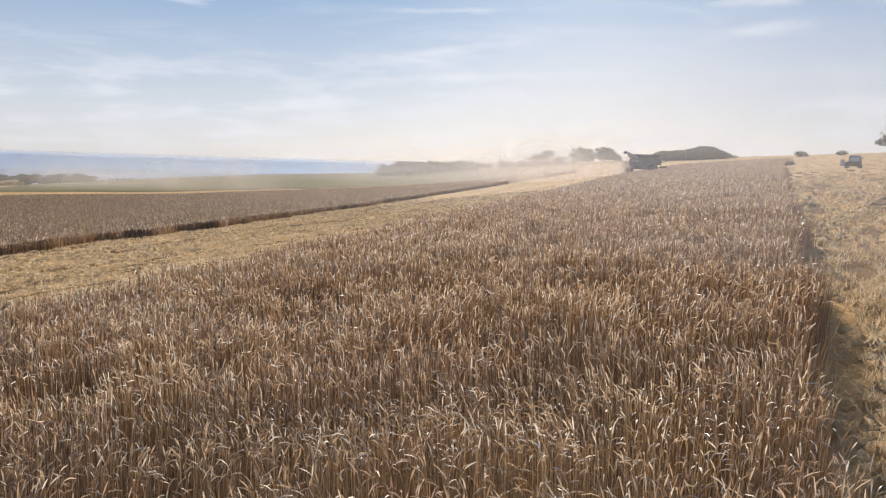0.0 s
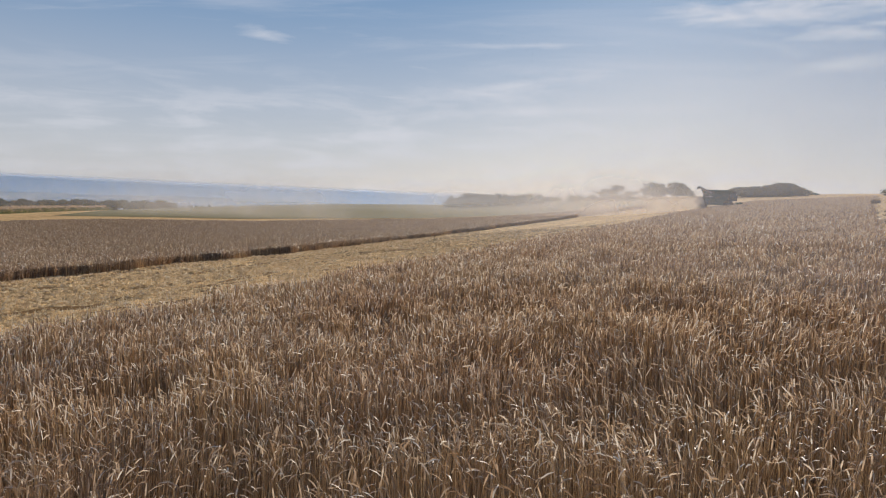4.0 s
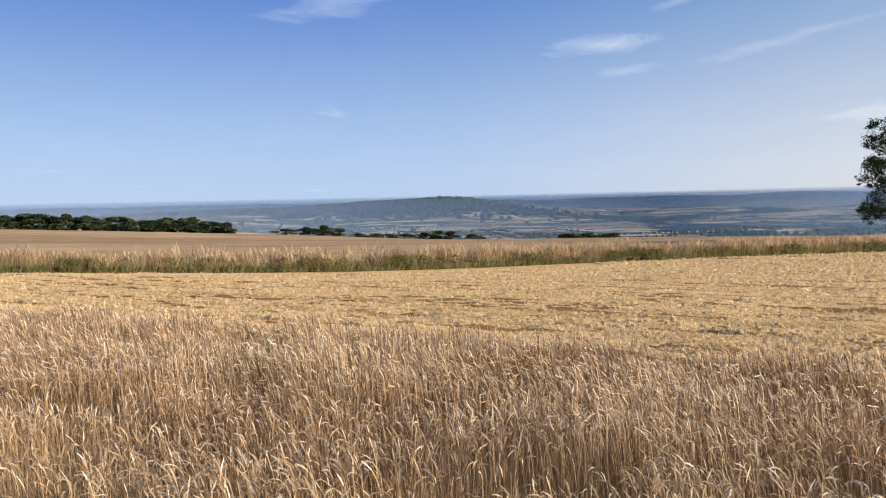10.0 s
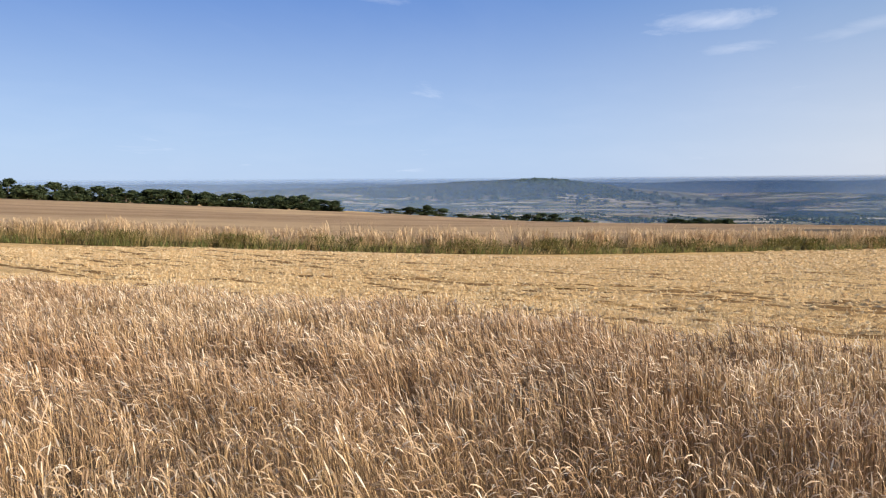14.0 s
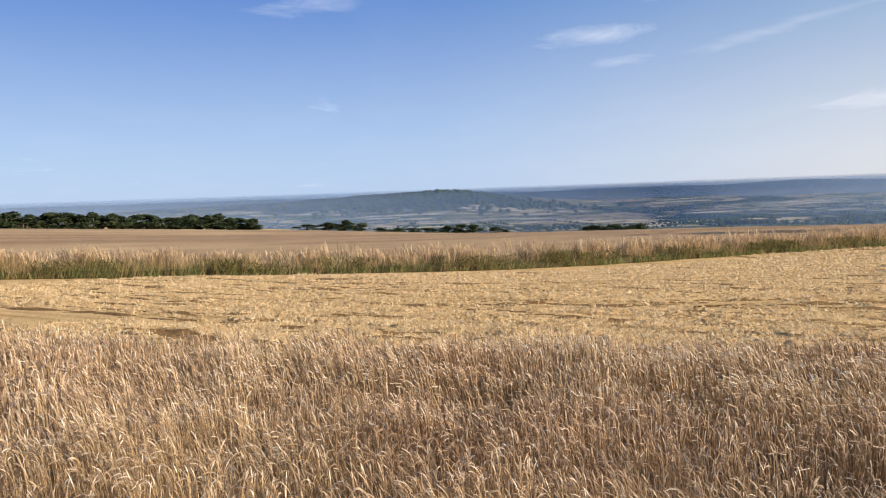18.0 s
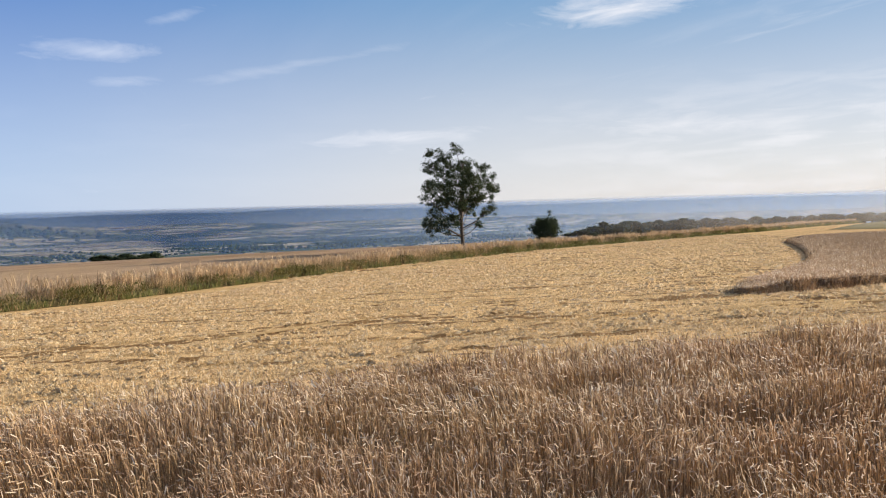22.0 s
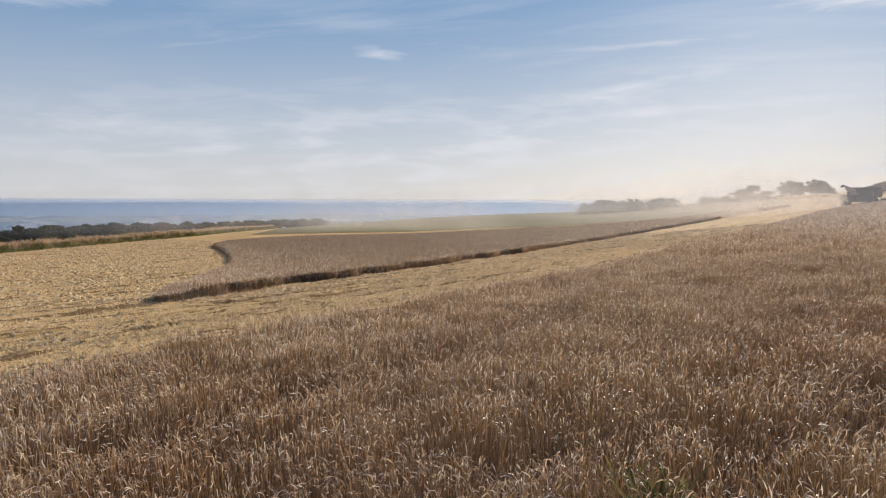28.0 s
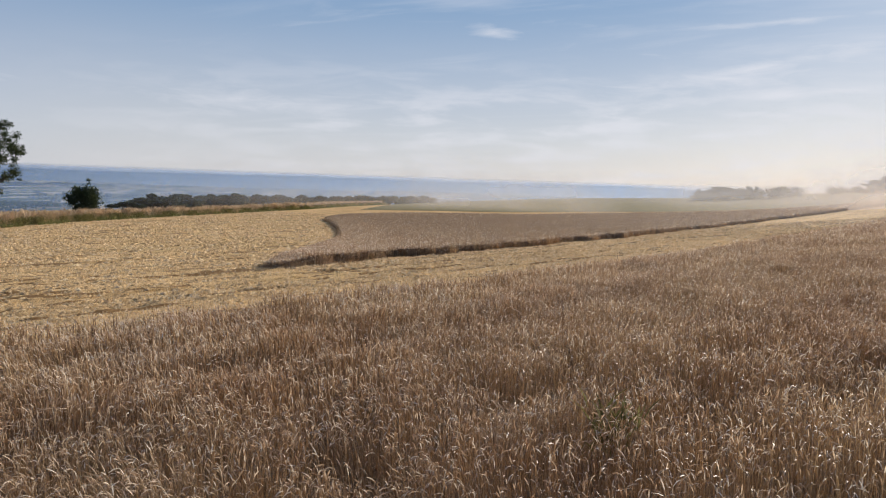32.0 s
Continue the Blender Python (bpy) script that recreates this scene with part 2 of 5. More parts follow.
M_SEED = blade_mat("seeding_grass", [(0.0, (0.46, 0.32, 0.18)), (1.0, (0.74, 0.56, 0.36))])
M_TAN = blade_mat("dry_grass", [(0.0, (0.28, 0.19, 0.09)), (1.0, (0.58, 0.42, 0.22))])
M_GREENG = blade_mat("green_grass", [(0.0, (0.10, 0.12, 0.035)), (0.7, (0.20, 0.22, 0.075)), (1.0, (0.36, 0.31, 0.13))])
M_DOCK = blade_mat("dock_stems", [(0.0, (0.05, 0.03, 0.02)), (1.0, (0.13, 0.08, 0.045))])
M_NETTLE = blade_mat("green_weeds", [(0.0, (0.09, 0.085, 0.03)), (1.0, (0.27, 0.24, 0.09))])
M_LEAF = blade_mat("tree_leaves", [(0.0, (0.022, 0.034, 0.014)), (0.6, (0.05, 0.068, 0.028)), (1.0, (0.10, 0.115, 0.052))], translucent=0.3)
M_LEAF2 = blade_mat("hedge_leaves", [(0.0, (0.026, 0.042, 0.022)), (1.0, (0.088, 0.108, 0.050))], translucent=0.25)
M_BARK = plain("bark", (0.10, 0.08, 0.062), 0.9, 0.2, scale=6)

# the cut field: gold straw rows, darker soil, painted clump shade and green regrowth
M_STUB, nt, b = mat("stubble", 0.95, 0.02)
rows = noise_of(nt, 1.0, 5, 0.65, stretch=(1.1, 0.05, 1, -25))
clod = noise_of(nt, 1.0, 7, 0.72, stretch=(5.5, 3.0, 2, -25))
fine = noise_of(nt, 14.0, 6, 0.7)
wide = noise_of(nt, 0.06, 4)
col = ramp_of(nt, fine, [(0.28, (0.50, 0.31, 0.135)), (0.5, (0.80, 0.54, 0.26)), (0.75, (0.94, 0.70, 0.39))])
# dark brown painted in for the self-shadow between straw clumps
col = mixc(nt, ramp_of(nt, clod, [(0.34, (0.8, 0.8, 0.8)), (0.44, (0, 0, 0))]), col, (0.30, 0.175, 0.07))
col = mixc(nt, ramp_of(nt, rows, [(0.38, (0.8, 0.8, 0.8)), (0.52, (0, 0, 0))]), col, (0.46, 0.28, 0.11))
col = mixc(nt, ramp_of(nt, wide, [(0.5, (0, 0, 0)), (0.75, (0.45, 0.45, 0.45))]), col, (0.48, 0.35, 0.145))
nt.links.new(col, b.inputs["Base Color"])
bump(nt, b, clod, 1.0, 0.16)

M_HEAP = blade_mat("straw_heaps", [(0.0, (0.60, 0.39, 0.18)), (0.4, (0.77, 0.53, 0.27)), (0.8, (0.88, 0.65, 0.36)), (1.0, (0.93, 0.75, 0.47))], translucent=0.2, rough=0.9, spec=0.03)
nt = M_HEAP.node_tree
bump(nt, nt.nodes["Principled BSDF"], noise_of(nt, 22.0, 5, 0.75), 1.0, 0.06)

M_RUT, nt, b = mat("pressed_straw", 0.95, 0.02)
nt.links.new(ramp_of(nt, noise_of(nt, 6, 6, 0.7), [(0.35, (0.13, 0.076, 0.033)), (0.7, (0.33, 0.20, 0.085))]), b.inputs["Base Color"])

# a closed canopy of ears seen from far, its dark flecks painted for shaded gaps
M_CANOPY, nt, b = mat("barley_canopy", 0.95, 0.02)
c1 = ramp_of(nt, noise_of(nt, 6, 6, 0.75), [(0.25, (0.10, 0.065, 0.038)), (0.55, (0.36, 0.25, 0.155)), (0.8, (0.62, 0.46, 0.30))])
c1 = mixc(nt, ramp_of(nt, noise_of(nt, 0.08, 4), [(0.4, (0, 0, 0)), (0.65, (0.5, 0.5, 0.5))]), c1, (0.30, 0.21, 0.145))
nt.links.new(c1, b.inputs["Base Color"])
bump(nt, b, noise_of(nt, 9, 5, 0.75), 1.0, 0.4)

M_FARCROP, nt, b = mat("far_wheat", 0.95, 0.02)
c1 = ramp_of(nt, noise_of(nt, 0.6, 9, 0.8), [(0.3, (0.33, 0.22, 0.13)), (0.7, (0.54, 0.375, 0.23))])
c1 = mixc(nt, ramp_of(nt, noise_of(nt, 0.03, 4, stretch=(2.5, 0.3, 1, 33)), [(0.40, (0, 0, 0)), (0.60, (0.75, 0.75, 0.75))]), c1, (0.27, 0.175, 0.10))
c1 = mixc(nt, ramp_of(nt, noise_of(nt, 0.02, 5, 0.6, stretch=(1, 0.35, 1, 60)), [(0.5, (0, 0, 0)), (0.66, (0.7, 0.7, 0.7))]), c1, (0.60, 0.43, 0.25))
nt.links.new(c1, b.inputs["Base Color"])
bump(nt, b, noise_of(nt, 3, 5, 0.7), 0.8, 0.3)

# the vale: a quilt of fields and hedges
M_VALE, nt, b = mat("vale_fields", 0.95, 0.05)
tc = nt.nodes.new("ShaderNodeTexCoord")
mp = nt.nodes.new("ShaderNodeMapping")
mp.inputs["Scale"].default_value = (1 / 46, 1 / 170, 1)
mp.inputs["Rotation"].default_value = (0, 0, radians(18))
nt.links.new(tc.outputs["Object"], mp.inputs[0])
wob = nt.nodes.new("ShaderNodeTexNoise")
wob.inputs["Scale"].default_value = 0.35
nt.links.new(mp.outputs[0], wob.inputs["Vector"])
vadd = nt.nodes.new("ShaderNodeVectorMath")
vadd.operation = "ADD"
nt.links.new(mp.outputs[0], vadd.inputs[0])
nt.links.new(wob.outputs["Color"], vadd.inputs[1])
cells, edges = nt.nodes.new("ShaderNodeTexVoronoi"), nt.nodes.new("ShaderNodeTexVoronoi")
edges.feature = "DISTANCE_TO_EDGE"
for v in (cells, edges):
    v.voronoi_dimensions = "2D"
    v.inputs["Scale"].default_value = 1.0
    nt.links.new(vadd.outputs[0], v.inputs["Vector"])
sp = nt.nodes.new("ShaderNodeSeparateColor")
nt.links.new(cells.outputs["Color"], sp.inputs[0])
quilt = ramp_of(nt, sp.outputs[0], [(0.0, (0.05, 0.08, 0.03)), (0.22, (0.10, 0.125, 0.055)), (0.36, (0.17, 0.175, 0.085)), (0.46, (0.42, 0.34, 0.20)), (0.8, (0.66, 0.55, 0.37)), (1.0, (0.30, 0.19, 0.12))])
quilt = mixc(nt, ramp_of(nt, edges.outputs["Distance"], [(0.05, (1, 1, 1)), (0.09, (0, 0, 0))]), quilt, (0.02, 0.035, 0.015))
woods = ramp_of(nt, noise_of(nt, 0.0016, 4), [(0.56, (0, 0, 0)), (0.60, (1, 1, 1))])
hgt = nt.nodes.new("ShaderNodeSeparateXYZ")
nt.links.new(tc.outputs["Object"], hgt.inputs[0])
slope_wood = nt.nodes.new("ShaderNodeMapRange")
slope_wood.inputs["From Min"].default_value, slope_wood.inputs["From Max"].default_value = -55, -20
slope_wood.inputs["To Max"].default_value = 0.92
nt.links.new(hgt.outputs[2], slope_wood.inputs["Value"])
patchy = mixc(nt, 1.0, ramp_of(nt, noise_of(nt, 0.005, 6, 0.6, stretch=(1, 0.6, 1, 75)), [(0.30, (0.2, 0.2, 0.2)), (0.40, (1, 1, 1))]), slope_wood.outputs[0], "MULTIPLY")
quilt = mixc(nt, patchy, quilt, (0.022, 0.034, 0.02))
quilt = mixc(nt, woods, quilt, (0.025, 0.042, 0.018))
nt.links.new(quilt, b.inputs["Base Color"])
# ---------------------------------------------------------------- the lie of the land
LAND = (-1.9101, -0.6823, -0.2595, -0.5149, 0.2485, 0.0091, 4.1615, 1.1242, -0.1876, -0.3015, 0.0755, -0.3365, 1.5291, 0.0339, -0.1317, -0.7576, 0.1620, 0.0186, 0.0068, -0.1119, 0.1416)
E_DIR, N_DIR = np.array((0.424, 0.906)), np.array((0.906, -0.424))    # along the crop's edge, and square to it


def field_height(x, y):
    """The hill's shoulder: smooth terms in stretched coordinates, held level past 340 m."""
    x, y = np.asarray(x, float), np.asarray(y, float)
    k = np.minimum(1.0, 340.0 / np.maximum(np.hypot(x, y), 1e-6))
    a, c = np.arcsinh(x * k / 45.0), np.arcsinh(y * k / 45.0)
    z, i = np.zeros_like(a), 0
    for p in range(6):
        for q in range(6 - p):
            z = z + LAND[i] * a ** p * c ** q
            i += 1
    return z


def smooth(v, lo, hi):
    t = np.clip((v - lo) / (hi - lo), 0, 1)
    return t * t * (3 - 2 * t)


def wave(x, y, scale, seed):
    """Cheap smooth noise from a few sines, about -1 to 1."""
    r = np.random.RandomState(seed)
    z = 0
    for i in range(7):
        an, f, ph = r.uniform(0, 6.283), r.uniform(0.6, 1.7) / scale, r.uniform(0, 6.283)
        z = z + np.sin((x * math.cos(an) + y * math.sin(an)) * f * 6.283 + ph)
    return z / 4.0


def lattice(x, y, cell, seed):
    """Value noise on a lattice, -1 to 1."""
    tab = np.random.RandomState(seed).uniform(-1, 1, (128, 128))
    u, v = np.asarray(x) / cell, np.asarray(y) / cell
    i, k = np.floor(u).astype(int), np.floor(v).astype(int)
    f, g = u - i, v - k
    f, g = f * f * (3 - 2 * f), g * g * (3 - 2 * g)
    at = lambda a, c: tab[a % 128, c % 128]
    return (at(i, k) * (1 - f) + at(i + 1, k) * f) * (1 - g) + (at(i, k + 1) * (1 - f) + at(i + 1, k + 1) * f) * g


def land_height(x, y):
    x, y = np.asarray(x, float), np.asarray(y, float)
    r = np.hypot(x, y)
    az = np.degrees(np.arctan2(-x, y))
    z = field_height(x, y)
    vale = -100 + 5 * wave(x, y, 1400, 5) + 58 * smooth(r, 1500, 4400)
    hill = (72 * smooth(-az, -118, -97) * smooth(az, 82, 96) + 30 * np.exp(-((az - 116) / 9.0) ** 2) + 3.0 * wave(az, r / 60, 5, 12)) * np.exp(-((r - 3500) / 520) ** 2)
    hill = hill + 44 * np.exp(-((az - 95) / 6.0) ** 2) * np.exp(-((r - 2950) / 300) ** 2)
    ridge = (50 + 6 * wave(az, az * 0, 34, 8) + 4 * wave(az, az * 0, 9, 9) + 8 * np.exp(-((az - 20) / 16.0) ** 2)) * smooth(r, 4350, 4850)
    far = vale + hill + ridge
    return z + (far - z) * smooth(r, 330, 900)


def mesh_of(name, co, faces, m, parent=None, shade=False):
    me = bpy.data.meshes.new(name)
    co = np.asarray(co, np.float32)
    faces = np.asarray(faces, np.int32)
    n, k = faces.shape
    me.vertices.add(len(co))
    me.vertices.foreach_set("co", co.ravel())
    me.loops.add(n * k)
    me.loops.foreach_set("vertex_index", faces.ravel())
    me.polygons.add(n)
    me.polygons.foreach_set("loop_start", np.arange(0, n * k, k, dtype=np.int32))
    me.polygons.foreach_set("loop_total", np.full(n, k, np.int32))
    if shade:
        me.polygons.foreach_set("use_smooth", np.ones(n, bool))
    for mm in (m if isinstance(m, (list, tuple)) else [m]):
        me.materials.append(mm)
    me.update(calc_edges=True)
    ob = new(name, me)
    if parent:
        ob.parent = parent
    return ob


def grid_faces(nu, nv):
    i = np.arange((nu - 1) * (nv - 1))
    a = (i // (nv - 1)) * nv + i % (nv - 1)
    return np.stack([a, a + nv, a + nv + 1, a + 1], 1)


# ground: one sheet out to the horizon, fine near the walk
NG = 280
ax = np.linspace(-1, 1, NG) * math.asinh(4950 / 45.0)
gx, gy = np.meshgrid(45 * np.sinh(ax), 45 * np.sinh(ax), indexing="ij")
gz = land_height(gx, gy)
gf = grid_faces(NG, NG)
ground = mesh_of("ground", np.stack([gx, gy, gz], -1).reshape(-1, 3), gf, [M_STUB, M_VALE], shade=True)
cr = np.hypot(gx, gy).reshape(-1)[gf].mean(1)
ground.data.polygons.foreach_set("material_index", (cr > 430).astype(np.int32))
tagged(ground, "gold stubble field on a hill shoulder above a hazy vale", "ground", kind="structure")


# ---------------------------------------------------------------- plan of the standing crops
def sn(s, n):
    return s * E_DIR[0] + n * N_DIR[0], s * E_DIR[1] + n * N_DIR[1]


def edge_near(s):
    """The right-hand edge of the standing strip, bending away behind the walk."""
    return 0.35 + 0.034 * np.minimum(0, s - 3.2) ** 2 + 0.12 * np.sin(s * 0.9) * np.clip((s + 2) / 6, 0, 1) + 0.014 * np.clip(s - 118, 0, 10) ** 2


def edge_far(s):
    return np.interp(s, [-34, -24, -18, 0, 10, 22, 48, 77, 105, 150, 200], [-2.0, -6.0, -8.6, -9.0, -9.8, -12, -16.5, -20.5, -24, -23, -19]) + 0.15 * np.sin(s * 0.7)


def edge_island(s):
    return np.interp(s, [-5, 0, 14, 26, 50, 77, 100, 150, 200], [-27.0, -27.4, -29.5, -32, -38, -44, -48, -50, -46]) + 0.55 * lattice(s, 0 * s, 3.1, 51) + 0.32 * lattice(s, 0 * s, 1.2, 52)


def line(points, k):
    """k points spread evenly along a smooth line through a few corners."""
    p = np.array(points, float)
    d = np.r_[0, np.cumsum(np.hypot(*np.diff(p, axis=0).T))]
    u = np.linspace(0, d[-1], k)
    q = np.stack([np.interp(u, d, p[:, 0]), np.interp(u, d, p[:, 1])], 1)
    w = max(1, k // (len(p) * 4))
    pad = np.r_[np.repeat(q[:1], w, 0), q, np.repeat(q[-1:], w, 0)]
    return np.stack([np.convolve(pad[:, i], np.ones(2 * w + 1) / (2 * w + 1), "valid") for i in (0, 1)], 1)


def sheet(name, a, c, nv, rise, m, rough=0.05, skirt=True, seed=1):
    """A closed canopy between two lines of plan points, rise metres over the ground, with sides down to it."""
    v = np.linspace(0, 1, nv)[None, :, None]
    p = a[:, None] * (1 - v) + c[:, None] * v
    x, y = p[..., 0], p[..., 1]
    z = land_height(x, y) + (rise(x, y) if callable(rise) else rise) + rough * wave(x, y, 1.7, seed) + rough * wave(x, y, 6.0, seed + 1)
    nu = len(a)
    if skirt:
        g = land_height(x, y) - 0.05
        x, y, z = (np.pad(t, 1, mode="edge") for t in (x, y, z))
        gp = np.pad(g, 1, mode="edge")
        z[0], z[-1], z[:, 0], z[:, -1] = gp[0], gp[-1], gp[:, 0], gp[:, -1]
        nu, nv = nu + 2, nv + 2
    return mesh_of(name, np.stack([x, y, z], -1).reshape(-1, 3), grid_faces(nu, nv), m, shade=False)


STRIP_S = np.concatenate([np.linspace(-34, 30, 120), np.linspace(31, 175, 90)])
strip_a = np.stack(sn(STRIP_S, edge_far(STRIP_S)), 1)
strip_b = np.stack(sn(STRIP_S, edge_near(STRIP_S)), 1)
# added filler sheet, standing in for the dim depth between the stalks
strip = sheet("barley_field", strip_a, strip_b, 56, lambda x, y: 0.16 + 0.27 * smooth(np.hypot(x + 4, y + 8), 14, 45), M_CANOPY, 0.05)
tagged(strip, "brown sheet filling the shaded depth of a ripe barley strip", "crop", kind="stuff")

isl_s = -2 + 187 * np.linspace(0, 1, 150) ** 1.35
isl_a = np.stack(sn(isl_s, edge_island(isl_s)), 1)
isl_b = line([tuple(isl_a[0]), (-32, 23), (-42, 43), (-53, 61), (-66, 80), (-76, 93), (-84, 112), (-78, 132), (-53, 142), (-35, 165), (-15, 172), (10, 176), tuple(isl_a[-1])], 150)
def tip(x, y):
    """The block thins out and sags towards its corner."""
    return 0.55 + 0.45 * smooth(np.hypot(x - isl_a[0, 0], y - isl_a[0, 1]), 0.2, 2.6)


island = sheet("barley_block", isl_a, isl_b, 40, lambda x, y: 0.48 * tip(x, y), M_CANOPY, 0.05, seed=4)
tagged(island, "uncut brown barley block left standing in the stubble", "crop", kind="stuff")

VERGE = [(-38, -95), (-43, -56), (-50, -38), (-56, -15), (-66, -3), (-78, 15), (-87, 33), (-101, 66), (-111, 107), (-121, 158), (-139, 213), (-150, 260)]
ver = line(VERGE, 240)
vn = np.gradient(ver, axis=0)
vn = np.stack([-vn[:, 1], vn[:, 0]], 1) / np.hypot(vn[:, 0], vn[:, 1])[:, None]
outer = line([(-100, -260), (-177, -195), (-220, -143), (-250, -113), (-292, -80), (-318, -37), (-318, 9), (-276, 29), (-212, 56), (-188, 110), (-170, 150), (-165, 190), (-170, 260)], 240)
far_field = sheet("wheat_field", ver + vn * 5.0, outer, 60, 0.55, M_FARCROP, 0.06, seed=9)
tagged(far_field, "pale brown wheat field beyond a rough grass verge", "crop", kind="stuff")


M_PASTURE, nt, b = mat("dry_pasture", 0.95, 0.03)
nt.links.new(ramp_of(nt, noise_of(nt, 0.5, 8, 0.7), [(0.3, (0.17, 0.15, 0.075)), (0.7, (0.28, 0.24, 0.13))]), b.inputs["Base Color"])
pasture = sheet("pasture", line([(-104, 152), (-62, 160), (-42, 181), (-15, 190), (12, 196), (40, 206)], 60), line([(-165, 300), (-90, 335), (0, 335), (60, 330)], 60), 30, 0.08, M_PASTURE, 0.03, skirt=False, seed=19)
tagged(pasture, "dry grey-green pasture beyond the barley block", "field", kind="stuff")


# ---------------------------------------------------------------- blades
def blades(name, x, y, z, h, w, lean, m, droop=0.0, seg=4, seed=0):
    """Many single blades in one mesh: each a tapering strip that leans and nods."""
    r = np.random.RandomState(seed)
    n = len(x)
    an = r.uniform(0, 6.283, n)
    if droop:
        an = 5.0 * lattice(x, y, 1.6, 17) + r.normal(0, 1.0, n)
    face = an + 1.571 + r.uniform(-0.9, 0.9, n)
    t = np.linspace(0, 1, seg + 1)
    if droop:
        t = np.array([0, 0.5, 0.78, 0.9, 1.0] if seg == 4 else [0, 0.72, 0.88, 1.0] if seg == 3 else [0, 0.74, 1.0])
    prof = np.interp(t, [0, 0.72, 0.88, 0.92, 1.0], [0.9, 1.0 if seg > 2 else 1.7, 2.3, 2.2, 0.7 if seg > 2 else 1.4]) if droop else np.interp(t, [0, 0.5, 1], [1.0, 0.8, 0.1])
    co = np.empty((n, seg + 1, 2, 3), np.float32)
    nod = droop * (0.05 + 0.95 * r.uniform(0, 1, n) ** 1.1)
    for i, u in enumerate(t):
        e = max(0, (u - 0.66) / 0.34)
        out = lean * u ** 1.5 + (nod * 0.30 * e ** 1.2 if droop else 0)
        up = h * (u if not droop else u - nod * 0.40 * e ** 2.2)
        px, py, pz = x + np.cos(an) * out * h, y + np.sin(an) * out * h, z + up
        hw = 0.5 * w * prof[i]
        for k, sgn in ((0, -1), (1, 1)):
            co[:, i, k, 0] = px + sgn * np.cos(face) * hw
            co[:, i, k, 1] = py + sgn * np.sin(face) * hw
            co[:, i, k, 2] = pz
    base = (np.arange(n) * (seg + 1) * 2)[:, None]
    q = np.array([[2 * i, 2 * i + 1, 2 * i + 3, 2 * i + 2] for i in range(seg)])
    faces = (base[:, :, None] + q[None]).reshape(-1, 4)
    ob = mesh_of(name, co.reshape(-1, 3), faces, [m, M_EAR] if droop and m is M_CROP else m)
    if droop and m is M_CROP:
        ob.data.polygons.foreach_set("material_index", np.tile((np.arange(seg) >= max(1, seg - 2)).astype(np.int32), n))
    return ob


WALK = np.array([(x, y) for t, x, y, *rest in PATH])


def walk_distance(x, y):
    d = np.full(len(x), 1e9)
    for px, py in WALK[::3]:
        d = np.minimum(d, np.hypot(x - px, y - py))
    return d


def strip_points(s0, s1, per_metre, seed):
    """Even points over the standing strip, as many for each square metre, out to where the walk sees it."""
    r = np.random.RandomState(seed)
    count = int((s1 - s0) * 33 * per_metre)
    s, n = r.uniform(s0, s1, count), r.uniform(-25.5, 7.5, count)
    ok = (n > edge_far(s)) & (n < edge_near(s))
    return sn(s[ok], n[ok])


def barley(name, x, y, z, h, w, label, seed, full=True, ear_size=1.0):
    """Ripe barley: a thin straw, a bent neck and a nodding ear, each stalk one ribbon."""
    q = np.random.RandomState(seed)
    n = len(x)
    # the wind has laid it a little to the south, in patches, each stalk its own way besides
    west = 1 - smooth(y, -2.5, 1.5)
    push = (0.02 + 0.14 * west) + (0.06 + 0.10 * west) * lattice(x, y, 1.6, 17) + 0.06 * lattice(x, y, 0.5, 18)
    lx = 0.26 * push + (0.06 + 0.08 * west) * lattice(x, y, 0.8, 19) + q.normal(0, 0.06 + 0.04 * west, n)
    ly = -0.97 * push + 0.08 * lattice(x, y, 0.6, 20) + q.normal(0, 0.06 + 0.04 * west, n)
    an, lean = np.arctan2(ly, lx), np.hypot(lx, ly)
    bend = np.radians(8 + 140 * q.uniform(0, 1, n) ** 1.25)
    ear = q.uniform(0.042, 0.07, n) * ear_size
    if full:
        steps = [(h, lean), (0.05, lean + 0.35 * bend), (ear * 0.5, lean + 0.8 * bend), (ear * 0.5, lean + 1.1 * bend)]
        wide = [0.85, 0.75, 1.1, 2.0, 0.7]
    else:
        steps = [(h, lean), (ear * 1.1, lean + 0.55 * bend)]
        wide = [0.8, 1.3, 1.5]
    k = len(steps)
    twist = q.normal(0, 0.8, n)
    ca, sa_ = np.cos(an), np.sin(an)
    p = np.stack([x, y, z], 1)
    co = np.empty((n, k + 1, 2, 3), np.float32)
    for i in range(k + 1):
        th = steps[min(i, k - 1)][1]
        flat = np.stack([-sa_, ca, 0 * ca], 1) * np.cos(twist)[:, None] + np.stack([np.cos(th) * ca, np.cos(th) * sa_, -np.sin(th)], 1) * np.sin(twist)[:, None]
        half = (0.5 * w * wide[i] * np.ones(n))[:, None]
        co[:, i, 0], co[:, i, 1] = p - flat * half, p + flat * half
        if i < k:
            ln_ = steps[i][0] * np.ones(n)
            p = p + np.stack([np.sin(th) * ca * ln_, np.sin(th) * sa_ * ln_, np.cos(th) * ln_], 1)
    quad = np.array([[2 * i, 2 * i + 1, 2 * i + 3, 2 * i + 2] for i in range(k)])
    faces = ((np.arange(n) * (k + 1) * 2)[:, None, None] + quad[None]).reshape(-1, 4)
    ob = mesh_of(name, co.reshape(-1, 3), faces, [M_CROP, M_EAR])
    ob.data.polygons.foreach_set("material_index", np.tile((np.arange(k) >= k // 2).astype(np.int32), n))
    return tagged(ob, label, "crop", kind="stuff")


